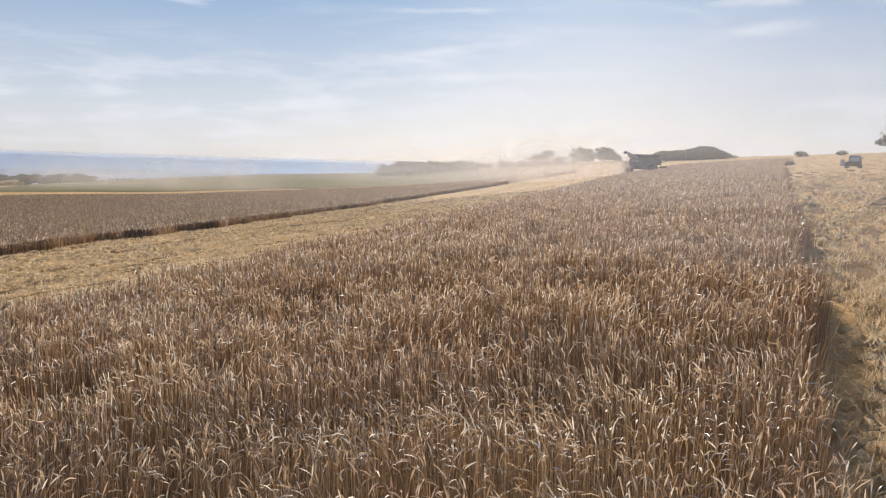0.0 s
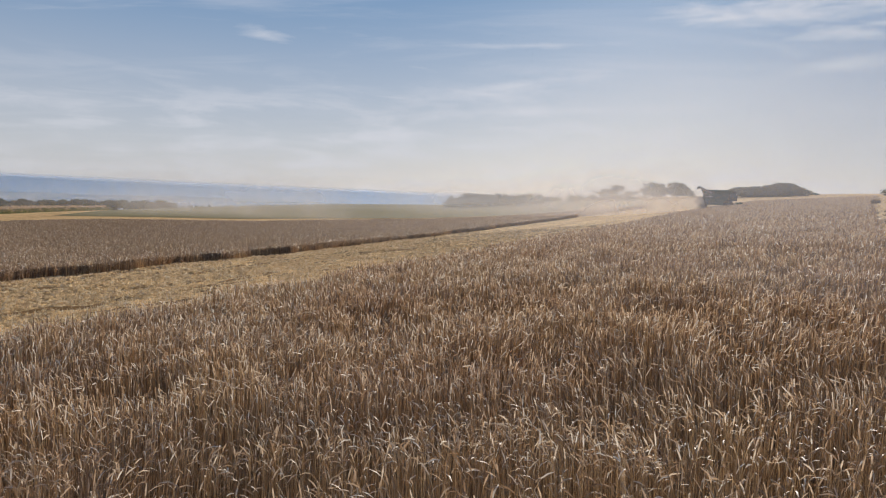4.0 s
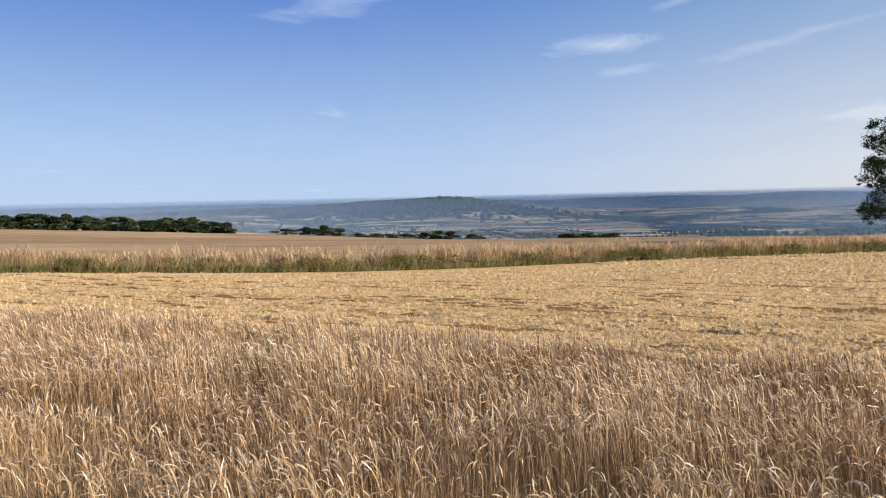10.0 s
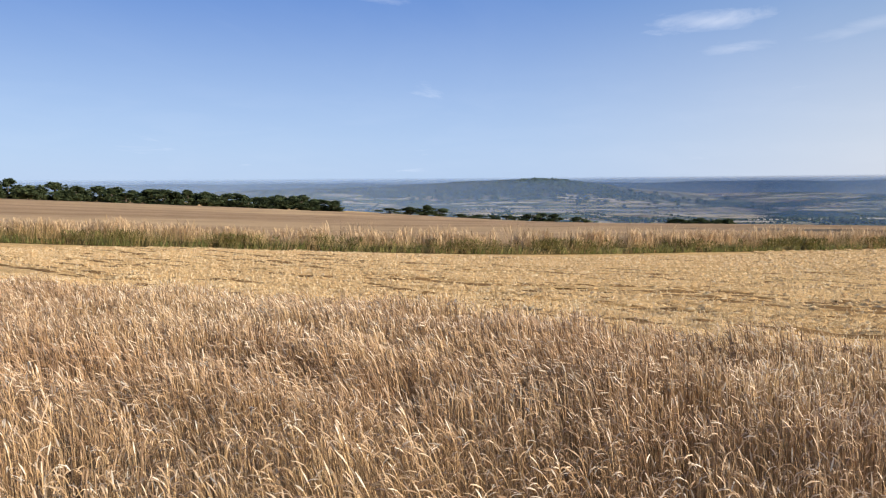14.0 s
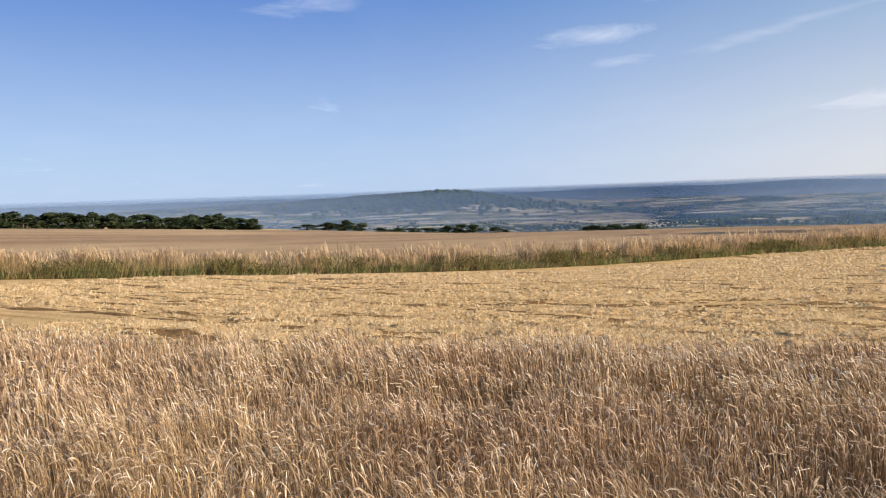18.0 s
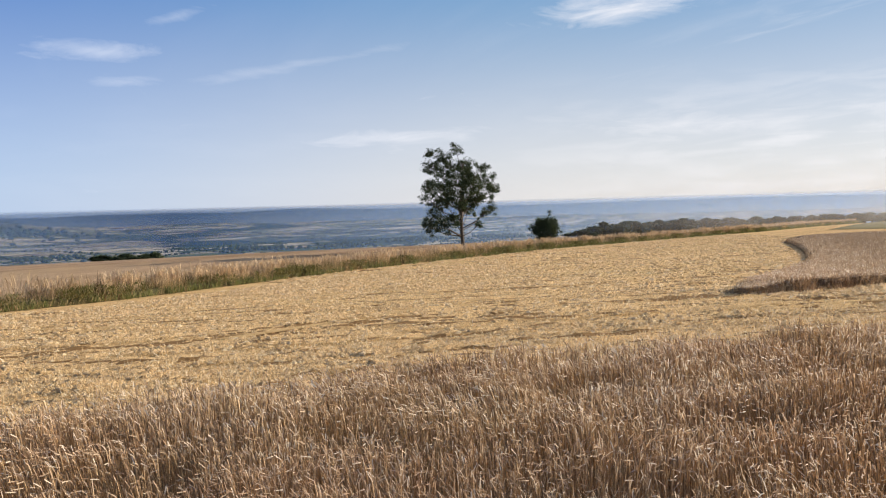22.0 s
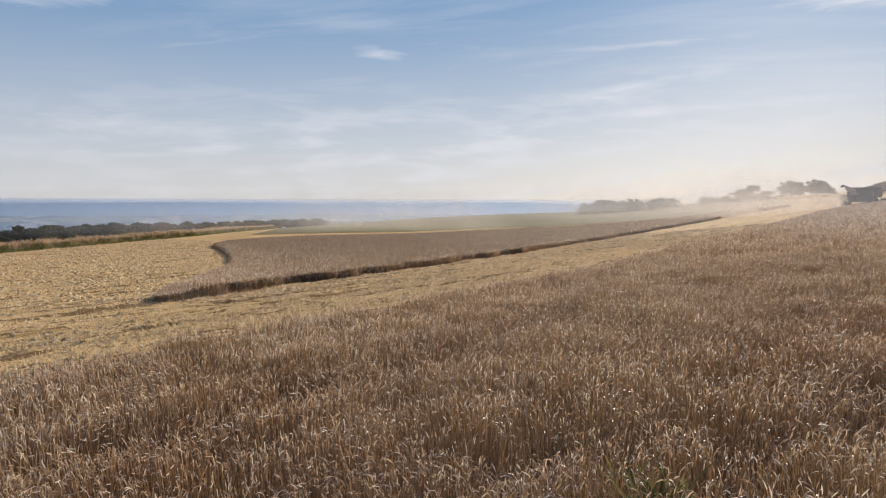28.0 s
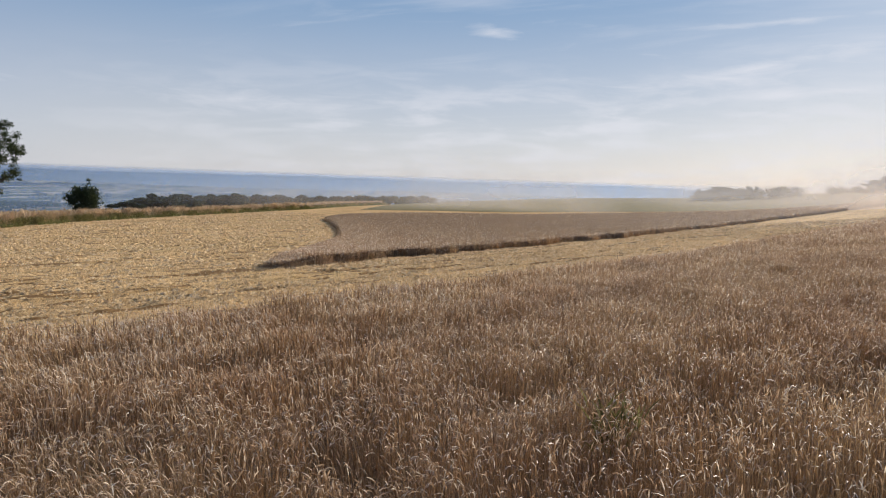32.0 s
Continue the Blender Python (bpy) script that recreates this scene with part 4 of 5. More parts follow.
def make_tree(name, lobes, trunk_r, trunk_h, leaves, leaf_size, leaf_m, seed, label, category="tree", twigs=3):
    """A tapered trunk with a limb to every lobe of the crown, and the leaves round those limbs."""
    q = random.Random(seed)
    root = tagged(new(name), label, category)
    small = []
    for lx, ly, lz, lr in lobes:
        for _ in range(7):
            d = Vector((q.gauss(0, 1), q.gauss(0, 1), q.gauss(0, 0.8))).normalized() * lr * q.uniform(0.6, 1.25)
            small.append((lx + d.x, ly + d.y, lz + d.z, lr * q.uniform(0.22, 0.5)))
    top = max(l[2] for l in lobes)
    axis = lambda z: Vector((0.25 * math.sin(z * 0.35 + seed), 0.2 * math.cos(z * 0.3 + seed) - 0.2, z))
    segs, zs = [], [-0.3] + [trunk_h * (i + 1) / 5 for i in range(5)]
    rad = lambda z: trunk_r * max(0.16, 1 - 0.80 * z / top) * (1.35 if z < 0.1 else 1)
    zs += [trunk_h + (top * 0.86 - trunk_h) * (i + 1) / 5 for i in range(5)]
    for z0, z1 in zip(zs, zs[1:]):
        segs.append((axis(z0), axis(z1), rad(z0), rad(z1)))
    for lx, ly, lz, lr in lobes:
        z0 = min(top * 0.8, max(trunk_h * 0.75, lz - 0.55 * math.hypot(lx, ly) - lr * 0.6))
        a, e = axis(z0), Vector((lx, ly, lz))
        r0 = min(rad(z0) * 0.62, 0.06 + 0.05 * lr)
        m1 = a.lerp(e, 0.5) + Vector((q.uniform(-.2, .2), q.uniform(-.2, .2), -0.08 * (e - a).length))
        segs += [(a, m1, r0, r0 * 0.65), (m1, e, r0 * 0.65, r0 * 0.25)]
        for _ in range(twigs):
            d = Vector((q.gauss(0, 1), q.gauss(0, 1), q.gauss(0.3, 0.7))).normalized() * lr * 0.85
            segs.append((m1.lerp(e, q.uniform(0.3, 1)), e + d, r0 * 0.3, 0.012))
    tubes("trunk", segs, M_BARK, root)
    leaf_mesh("crown", list(lobes) + small, leaves, leaf_size, leaf_m, root, seed)
    return root


def place(root, x, y, scale=1.0, turn=0.0, sink=0.0):
    z = float(land_height(x, y)) - sink
    root.matrix_basis = pose(x, y, z, 0, 0, turn) @ Matrix.Diagonal((scale, scale, scale, 1))
    return root


# the lone field tree: lobes as across, up and radius in metres, then spread in depth
q = random.Random(5)
K = 0.0345
LONE = [(-158, 520, 30), (-23, 535, 38), (-100, 500, 42), (-63, 450, 66), (-163, 452, 46), (37, 462, 44), (97, 432, 34), (7, 392, 66), (127, 372, 50), (157, 322, 42),
        (-160, 342, 52), (-93, 342, 62), (87, 292, 58), (147, 232, 36), (-185, 292, 36), (-143, 192, 54), (-93, 152, 52), (-173, 142, 42), (-53, 182, 44), (37, 222, 36), (117, 202, 28), (77, 152, 22), (-130, 240, 40), (-15, 310, 62), (-50, 390, 52), (55, 340, 56), (-100, 270, 46), (20, 270, 40)]
lobes = [(u * K, q.uniform(-1, 1) * (5.6 - abs(u * K) * 0.55) * (1.0 if hgt < 450 else 0.55), hgt * K - 0.3, rr * K) for u, hgt, rr in LONE]
lobes += [(u * K * 0.6, s * 3.6, hgt * K, 1.7) for u, hgt, s in ((-120, 300, 1), (60, 380, -1), (-40, 250, -1), (90, 260, 1))]
lone = make_tree("field_tree", lobes, 0.37, 3.6, 40000, 0.145, M_LEAF, 3, "tall lone ash tree with an open dark green crown")
place(lone, -112.3, 53, 1.0, 59)
bush_l = [(1.25 * u, 1.2 * v, w, 1.08 * rr) for u, v, w, rr in ((0, 0, 3.4, 2.1), (-1.2, 0.5, 3.0, 1.7), (1.3, -0.4, 3.1, 1.7), (0.6, 0.3, 4.7, 1.3), (-0.7, -0.5, 4.6, 1.2), (1.9, 0, 2.4, 1.1), (-1.9, 0, 2.3, 1.1), (0.1, 1.2, 3.2, 1.5), (0.2, 0, 1.5, 1.6), (-1.3, 0.4, 1.2, 1.2), (1.4, -0.3, 1.2, 1.2), (0, -1.2, 1.4, 1.3))]
shrub = make_tree("hawthorn", bush_l, 0.2, 0.9, 9500, 0.16, M_LEAF, 8, "round dark green hawthorn standing in the verge grass", "shrub")
place(shrub, -137.5, 93.5, 1.14, 20)


def round_lobes(seed, wide, top, low):
    q = random.Random(seed)
    out = []
    for _ in range(13):
        t = q.uniform(0, 6.283)
        f = q.uniform(0.05, 1) ** 0.6
        z = q.uniform(low, top)
        k = math.sin(math.pi * min(1, max(0.12, (z - low) / (top - low) * 0.75 + 0.25)))
        out.append((math.cos(t) * wide * f * k, math.sin(t) * wide * f * k, z, q.uniform(0.24, 0.38) * wide))
    return out


WOODS = []
for i, (wide, top, low) in enumerate(((3.6, 7.2, 1.1), (4.2, 8.0, 0.9), (3.0, 6.6, 0.8), (3.9, 7.6, 1.2))):
    WOODS.append(make_tree("wood_tree", round_lobes(20 + i, wide, top, low), 0.26, 1.6, 1500, 0.54, M_LEAF2, 30 + i, "dark green broadleaf tree in a distant hedgerow", twigs=0))
UMB = [make_tree("field_maple", [(x, 0.6 * (-1) ** i, z, r0) for i, (x, z, r0) in enumerate(((-3.5, 3.6, 1.7), (-1.8, 4.9, 1.8), (0, 5.4, 1.8), (1.9, 5.0, 1.7), (3.6, 3.8, 1.6), (-0.9, 3.9, 1.7), (1.2, 3.8, 1.6), (-2.6, 2.9, 1.3), (2.8, 2.8, 1.3), (-1.4, 2.2, 1.4), (0.3, 2.3, 1.5), (1.7, 2.0, 1.3), (-3.2, 2.0, 1.1), (3.2, 1.9, 1.1)))], 0.24, 1.4, 3600, 0.40, M_LEAF2, 44, "spreading round-topped tree on the skyline")]
BUSH = [make_tree("hedge_bush", [(math.cos(a) * 1.3, math.sin(a) * 1.1, 1.2 + 0.5 * math.sin(a * 2 + i), 1.1) for a in (0, 1.2, 2.4, 3.7, 5.0)] + [(0, 0, 1.9, 1.1)], 0.08, 0.5, 700, 0.26, M_LEAF2, 50 + i, "low rounded hedge bush on the skyline", "shrub") for i in range(2)]
PINE = [make_tree("fir", [(0, 0, 1.2 + 0.75 * i, 1.9 - 0.19 * i) for i in range(9)], 0.16, 1.2, 900, 0.42, M_LEAF2, 60, "dark pointed fir at the edge of a plantation", twigs=0)]
used = set()


def stand(kinds, eye, az, d, top_el, seed, group, hmax=8.0):
    """A tree at a bearing and distance from a place on the walk, as tall as its top shows."""
    q = random.Random(seed)
    a = radians(az)
    x, y = eye[0] - math.sin(a) * d, eye[1] + math.cos(a) * d
    z = float(land_height(x, y))
    want = eye[2] + d * math.tan(radians(top_el)) - z
    src = kinds[q.randrange(len(kinds))]
    tall = max(v[2] for v in src.children[-1].bound_box)
    sc = min(2.2, max(0.3, want / tall))
    wide = sc * 1.2 if src in UMB + BUSH else max(sc, 1.35)
    sink = 0.0
    m = pose(x, y, z - sink, 0, 0, q.uniform(0, 360)) @ Matrix.Diagonal((wide * q.uniform(0.9, 1.25), wide * q.uniform(0.9, 1.25), sc, 1))
    if src.name in used:
        ob = copy_thing(src, m @ Matrix.Diagonal([1 / v for v in src.scale] + [1]))
    else:
        used.add(src.name)
        src.matrix_basis, ob = m, src
    return tagged(ob, group=group)


EYE23, EYE15, EYE1 = (-6.0, -18.0, -0.18), (-4.1, -10.3, -0.53), (0.0, 0.2, 0.08)
q = random.Random(77)
for i in range(60):
    f = i / 59
    az = 47.0 - 22.8 * f
    top = np.interp(az, [24.2, 25, 28, 32, 36, 40, 44, 45, 46.2, 47], [-1.22, -1.1, -1.26, -1.38, -1.48, -1.58, -1.66, -1.68, -2.0, -2.2])
    stand(WOODS, EYE23, az + q.uniform(-0.2, 0.2), 236 + 105 * f + q.uniform(-4, 10), top + q.uniform(-0.16, 0.08), 100 + i, "distant wood")
for i in range(7):
    stand(BUSH, EYE23, 24.0 - 0.45 * i, 345 + q.uniform(0, 8), -1.38 + q.uniform(-0.05, 0.05), 160 + i, "distant hedge")
for i in range(58):
    az = 138.5 - 27 * i / 57
    top = np.interp(az, [111, 113, 117, 121, 126, 129, 136, 138], [-1.35, -1.0, -0.92, -0.62, -0.35, -0.12, 0.46, 0.6])
    stand(PINE if az > 128 and i % 3 else WOODS, EYE15, az + q.uniform(-0.25, 0.25), 262 + q.uniform(0, 16), top + q.uniform(-0.32, 0.08), 200 + i, "skyline trees")
for i, (az, top) in enumerate(((107.2, -1.95), (105.4, -1.85), (104.2, -1.8), (103.2, -2.0), (101.5, -2.5), (100.2, -2.6), (99, -2.55), (97.8, -2.65), (96.2, -2.5), (95.1, -2.45), (94.1, -2.5), (92.2, -2.7))):
    stand(WOODS, EYE15, az, 318, top, 260 + i, "skyline trees")
for i in range(9):
    stand(WOODS, EYE15, 85.2 - 0.5 * i, 300 + q.uniform(0, 10), -2.86 + 0.14 * math.sin(i * 1.9) + q.uniform(-0.16, 0.12), 280 + i, "skyline trees")
for i in range(16):
    az = -16.6 - 4.6 * i / 15
    top = np.interp(-az, [16.5, 18, 19.5, 20.3, 20.9, 21.3], [1.78, 1.85, 2.12, 2.2, 1.85, 1.5])
    stand(WOODS, EYE1, az, 268 + q.uniform(0, 10), top - 0.22 + q.uniform(-0.1, 0.08), 300 + i, "copse")
for i, (az, top, kind) in enumerate(((-10.9, 1.72, UMB), (-12.6, 1.8, UMB), (-8.2, 1.42, WOODS), (-7.3, 1.1, WOODS), (-9.2, 1.05, WOODS), (-5.3, 0.62, BUSH), (-4.7, 0.6, BUSH), (-2.1, 0.5, BUSH), (-1.4, 0.52, BUSH), (-0.8, 0.45, BUSH),
                                    (1.2, 0.42, BUSH), (0.6, 0.42, BUSH), (2.6, 0.25, WOODS), (3.3, 0.3, WOODS), (4.0, 0.1, BUSH), (4.75, 0.15, PINE), (-13.5, 1.3, BUSH), (-6.3, 0.75, BUSH))):
    stand(kind, EYE1, az, 302 + 4 * (i % 3), top, 330 + i, "skyline trees")
for i, (az, top) in enumerate(((-26.3, 1.86), (-28.9, 1.95))):
    stand(BUSH, EYE1, az, 236, top, 350 + i, "skyline bushes")
oak_l = round_lobes(91, 7.5, 12.0, 1.8) + round_lobes(92, 7.0, 9.0, 1.0) + round_lobes(94, 7.5, 5.5, 0.6)
for i, (az, d, sc, tn) in enumerate(((-34.0, 205, 1.1, 0), (-34.3, 185, 0.62, 70), (-36.6, 215, 0.95, 140))):
    if i == 0:
        oak = make_tree("oak", oak_l, 0.5, 2.0, 16000, 0.36, M_LEAF2, 93, "broad dark green oak on the rise", "tree")
        ob = oak
    a = radians(az)
    x, y = -math.sin(a) * d, math.cos(a) * d
    m = pose(x, y, float(land_height(x, y)), 0, 0, tn) @ Matrix.Diagonal((sc, sc, sc, 1))
    if i == 0:
        oak.matrix_basis = m
        tagged(oak, group="oaks on the rise")
    else:
        copy_thing(oak, m @ Matrix.Diagonal((1 / 1.1, 1 / 1.1, 1 / 1.1, 1)))


# ---------------------------------------------------------------- made things
def part(name, bm, m, parent, label=""):
    me = bpy.data.meshes.new(name)
    bmesh.ops.recalc_face_normals(bm, faces=bm.faces)
    bm.to_mesh(me)
    bm.free()
    me.materials.append(m)
    ob = new(name, me)
    ob.parent = parent
    if label:
        ob["label"] = label
    return ob


def box(x0, x1, y0, y1, z0, z1, bevel=0.04, taper=None):
    """A bevelled block; taper moves the top's x and y inwards as (x0, x1, y0, y1)."""
    bm = bmesh.new()
    t = taper or (0, 0, 0, 0)
    v = [bm.verts.new(p) for p in ((x0, y0, z0), (x1, y0, z0), (x1, y1, z0), (x0, y1, z0), (x0 + t[0], y0 + t[2], z1), (x1 - t[1], y0 + t[2], z1), (x1 - t[1], y1 - t[3], z1), (x0 + t[0], y1 - t[3], z1))]
    for f in ((0, 3, 2, 1), (4, 5, 6, 7), (0, 1, 5, 4), (1, 2, 6, 5), (2, 3, 7, 6), (3, 0, 4, 7)):
        bm.faces.new([v[i] for i in f])
    if bevel:
        bmesh.ops.bevel(bm, geom=bm.edges[:], offset=bevel, segments=2, affect="EDGES")
    return bm


def rod(p0, p1, r0, r1=None, sides=12):
    bm = bmesh.new()
    p0, p1 = Vector(p0), Vector(p1)
    d = p1 - p0
    bmesh.ops.create_cone(bm, cap_ends=True, segments=sides, radius1=r0, radius2=r0 if r1 is None else r1, depth=d.length,
                          matrix=Matrix.Translation((p0 + p1) / 2) @ d.to_track_quat("Z", "Y").to_matrix().to_4x4())
    return bm


def wheel(parent, x, y, z, r0, w, tyre_m, rim_m):
    bm = bmesh.new()
    prof = [(r0 * 0.55, -w / 2), (r0 * 0.9, -w / 2), (r0, -w * 0.36), (r0, w * 0.36), (r0 * 0.9, w / 2), (r0 * 0.55, w / 2)]
    ring = [[bm.verts.new((x + math.cos(t * 0.2618) * (rr + (0.03 * r0 if (t % 2 and rr == r0) else 0)), y + o, z + math.sin(t * 0.2618) * (rr + (0.03 * r0 if (t % 2 and rr == r0) else 0)))) for rr, o in prof] for t in range(24)]
    for i in range(24):
        for k in range(5):
            bm.faces.new((ring[i][k], ring[(i + 1) % 24][k], ring[(i + 1) % 24][k + 1], ring[i][k + 1]))
    wh = part("wheel", rod((x, y - w * 0.2, z), (x, y + w * 0.2, z), r0 * 0.16), rim_m, parent)
    part("tyre", bm, tyre_m, wh, "black lugged tyre")
    part("rim", rod((x, y - w * 0.36, z), (x, y + w * 0.36, z), r0 * 0.57, sides=20), rim_m, wh)
    return wh


M_GREEN = plain("dark_green_paint", (0.035, 0.085, 0.065), 0.35, 0.5, var=0.15)
M_BLACKM = plain("black_panel", (0.02, 0.022, 0.025), 0.5, 0.4)
M_TYRE = plain("tyre_rubber", (0.02, 0.02, 0.02), 0.85, 0.2)
M_RIM = plain("dusty_rim", (0.10, 0.09, 0.06), 0.5, 0.4)
M_PALE = plain("pale_panel", (0.62, 0.63, 0.62), 0.45, 0.4, var=0.1)
M_STEEL = plain("worn_steel", (0.33, 0.34, 0.35), 0.4, 0.5, metal=0.8)
M_NAVY = plain("dark_blue_paint", (0.07, 0.11, 0.14), 0.35, 0.5, var=0.15)
M_POST = plain("weathered_post", (0.24, 0.20, 0.16), 0.9, 0.2, scale=8)
M_GLASS, nt, b = mat("cab_glass", 0.03, 0.6)
b.inputs["Base Color"].default_value = (0.05, 0.07, 0.08, 1)
b.inputs["Transmission Weight"].default_value = 0.6

M_CABGLASS, nt, b = mat("painted_sky_glass", 0.12, 0.8)
# pale base colour stands in for the sky's reflection
b.inputs["Base Color"].default_value = (0.34, 0.40, 0.43, 1)

harv = tagged(new("combine_harvester"), "dark green combine harvester cutting barley in its own dust", "combine")
part("hull", box(-3.2, 1.9, -1.5, 1.5, 0.8, 3.0, 0.12, (0.5, 0, 0.1, 0.1)), M_GREEN, harv)
part("straw_hood", box(-4.3, -3.0, -1.35, 1.35, 0.95, 2.35, 0.15, (0.55, 0, 0.1, 0.1)), M_BLACKM, harv, "black rear straw hood")
part("side_panel", box(-2.6, 0.6, -1.56, -1.46, 1.35, 2.3, 0.04), M_GREEN, harv)
part("stripe", box(-2.5, -0.9, -1.60, -1.555, 2.32, 2.44, 0.01), M_PALE, harv, "pale stripe along the side")
part("grain_tank", box(-2.9, 2.2, -1.45, 1.45, 3.0, 3.75, 0.06, (-0.35, -0.15, -0.15, -0.15)), M_GREEN, harv, "flared open grain tank")
cab = part("cab", box(2.0, 3.5, -1.0, 1.0, 1.7, 3.5, 0.1, (0.0, 0.2, 0.05, 0.05)), M_BLACKM, harv)
part("window", box(2.2, 3.25, -1.06, -1.0, 2.2, 3.3, 0.02), M_GLASS, cab, "dark cab window")
part("window", box(3.40, 3.50, -0.85, 0.85, 2.0, 3.3, 0.02), M_GLASS, cab, "dark windscreen")
part("cab_roof", box(1.95, 3.7, -1.15, 1.15, 3.5, 3.68, 0.06), M_GREEN, cab)
part("unloading_auger", rod((-1.2, -1.5, 3.1), (-3.6, -1.9, 4.15), 0.2, 0.24), M_STEEL, harv, "grey unloading auger swung back")
part("auger_spout", rod((-3.5, -1.9, 4.15), (-3.95, -1.95, 3.85), 0.26, 0.2), M_BLACKM, harv)
part("feeder_house", box(3.2, 4.6, -0.75, 0.75, 0.5, 1.5, 0.06), M_GREEN, harv)
part("header", box(4.4, 5.4, -4.2, 4.2, 0.35, 1.15, 0.05, (0, 0.5, 0, 0)), M_GREEN, harv, "wide cutting header")
reel = part("reel", rod((5.5, -4.0, 1.15), (5.5, 4.0, 1.15), 0.08), M_STEEL, harv)
for k in range(6):
    t = k * 1.047
    part("reel_bat", rod((5.5 + 0.5 * math.cos(t), -4.0, 1.15 + 0.5 * math.sin(t)), (5.5 + 0.5 * math.cos(t), 4.0, 1.15 + 0.5 * math.sin(t)), 0.03, sides=6), M_STEEL, reel)
part("mirror", box(3.7, 3.8, -1.6, -1.3, 2.5, 2.95, 0.02), M_BLACKM, harv)
part("exhaust", rod((-0.6, 0.9, 3.0), (-0.6, 0.9, 4.0), 0.08), M_STEEL, harv)
part("ladder", box(2.1, 2.5, -1.55, -1.45, 0.6, 1.8, 0.02), M_STEEL, harv)
for sx, r0, w in ((1.9, 0.95, 0.75), (-2.6, 0.68, 0.5)):
    for sy in (-1.35, 1.35):
        wheel(harv, sx, sy, r0, r0, w, M_TYRE, M_RIM)
a = radians(-15.5)
hx, hy = -math.sin(a) * 140, math.cos(a) * 140
harv.matrix_basis = pose(hx, hy, float(land_height(hx, hy)), 0, 0, -15.2) @ Matrix.Scale(0.92, 4)

car = tagged(new("farm_truck"), "small dark blue farm utility truck parked on the stubble", "truck")
part("body", box(-1.5, 1.5, -1.0, 1.0, 0.55, 1.35, 0.1), M_NAVY, car)
tc_ = part("cab", box(-0.95, 1.45, -0.95, 0.95, 1.35, 2.55, 0.12, (0.15, 0.15, 0.1, 0.1)), M_NAVY, car)
part("rear_window", box(-0.6, 1.1, -1.0, -0.9, 1.5, 2.3, 0.02), M_CABGLASS, tc_, "rear window with a pale painted sky reflection")
part("roof", box(-0.85, 1.35, -0.9, 0.9, 2.53, 2.66, 0.05), M_PALE, tc_, "pale roof")
part("tailgate", box(-1.45, 1.45, -1.08, -1.0, 0.65, 1.3, 0.03), M_BLACKM, car)
part("side_board", box(-2.25, -1.5, -1.3, -1.2, 0.45, 1.75, 0.03), M_STEEL, car, "grey hinged side board")
part("side_frame", box(-2.3, -2.2, -1.3, 0.6, 0.4, 2.0, 0.03), M_NAVY, car)
part("bumper", box(-1.5, 1.5, -1.2, -1.05, 0.4, 0.62, 0.04), M_BLACKM, car)
part("mirror", box(1.5, 1.75, -0.2, -0.1, 1.9, 2.2, 0.03), M_BLACKM, car)
for sx in (-1.15, 1.15):
    for sy in (-0.7, 0.9):
        wheel(car, sx, sy, 0.42, 0.42, 0.3, M_TYRE, M_STEEL)
a = radians(-29.6)
vx, vy = -math.sin(a) * 84, math.cos(a) * 84
car.matrix_basis = pose(vx, vy, float(land_height(vx, vy)), 0, 0, -29.6) @ Matrix.Scale(0.5, 4)

post0 = None
for i, k in enumerate((150, 160, 168, 176, 183, 190, 197, 204)):
    x, y = ver[k] + vn[k] * 3.0
    m = pose(x, y, float(land_height(x, y)), 2 * math.sin(i * 3), 2 * math.cos(i * 5), 0)
    if post0 is None:
        post0 = tagged(new("fence_post"), "weathered wooden fence post in the verge", "post", "verge posts")
        part("shaft", rod((0, 0, -0.3), (0, 0, 1.7), 0.14, 0.12, 8), M_POST, post0)
        part("cap", rod((0, 0, 1.7), (0, 0, 1.76), 0.12, 0.05, 8), M_POST, post0)
        post0.matrix_basis = m
    else:
        copy_thing(post0, m)

# ---------------------------------------------------------------- dust behind the harvester
def nmath(nt, op, a, c):
    n = nt.nodes.new("ShaderNodeMath")
    n.operation, n.use_clamp = op, True
    for i, v in enumerate((a, c)):
        if isinstance(v, (int, float)):
            n.inputs[i].default_value = v
        else:
            nt.links.new(v, n.inputs[i])
    return n.outputs[0]


def soft(nt, v, stops):
    return ramp_of(nt, v, [(p, (c, c, c)) for p, c in stops])


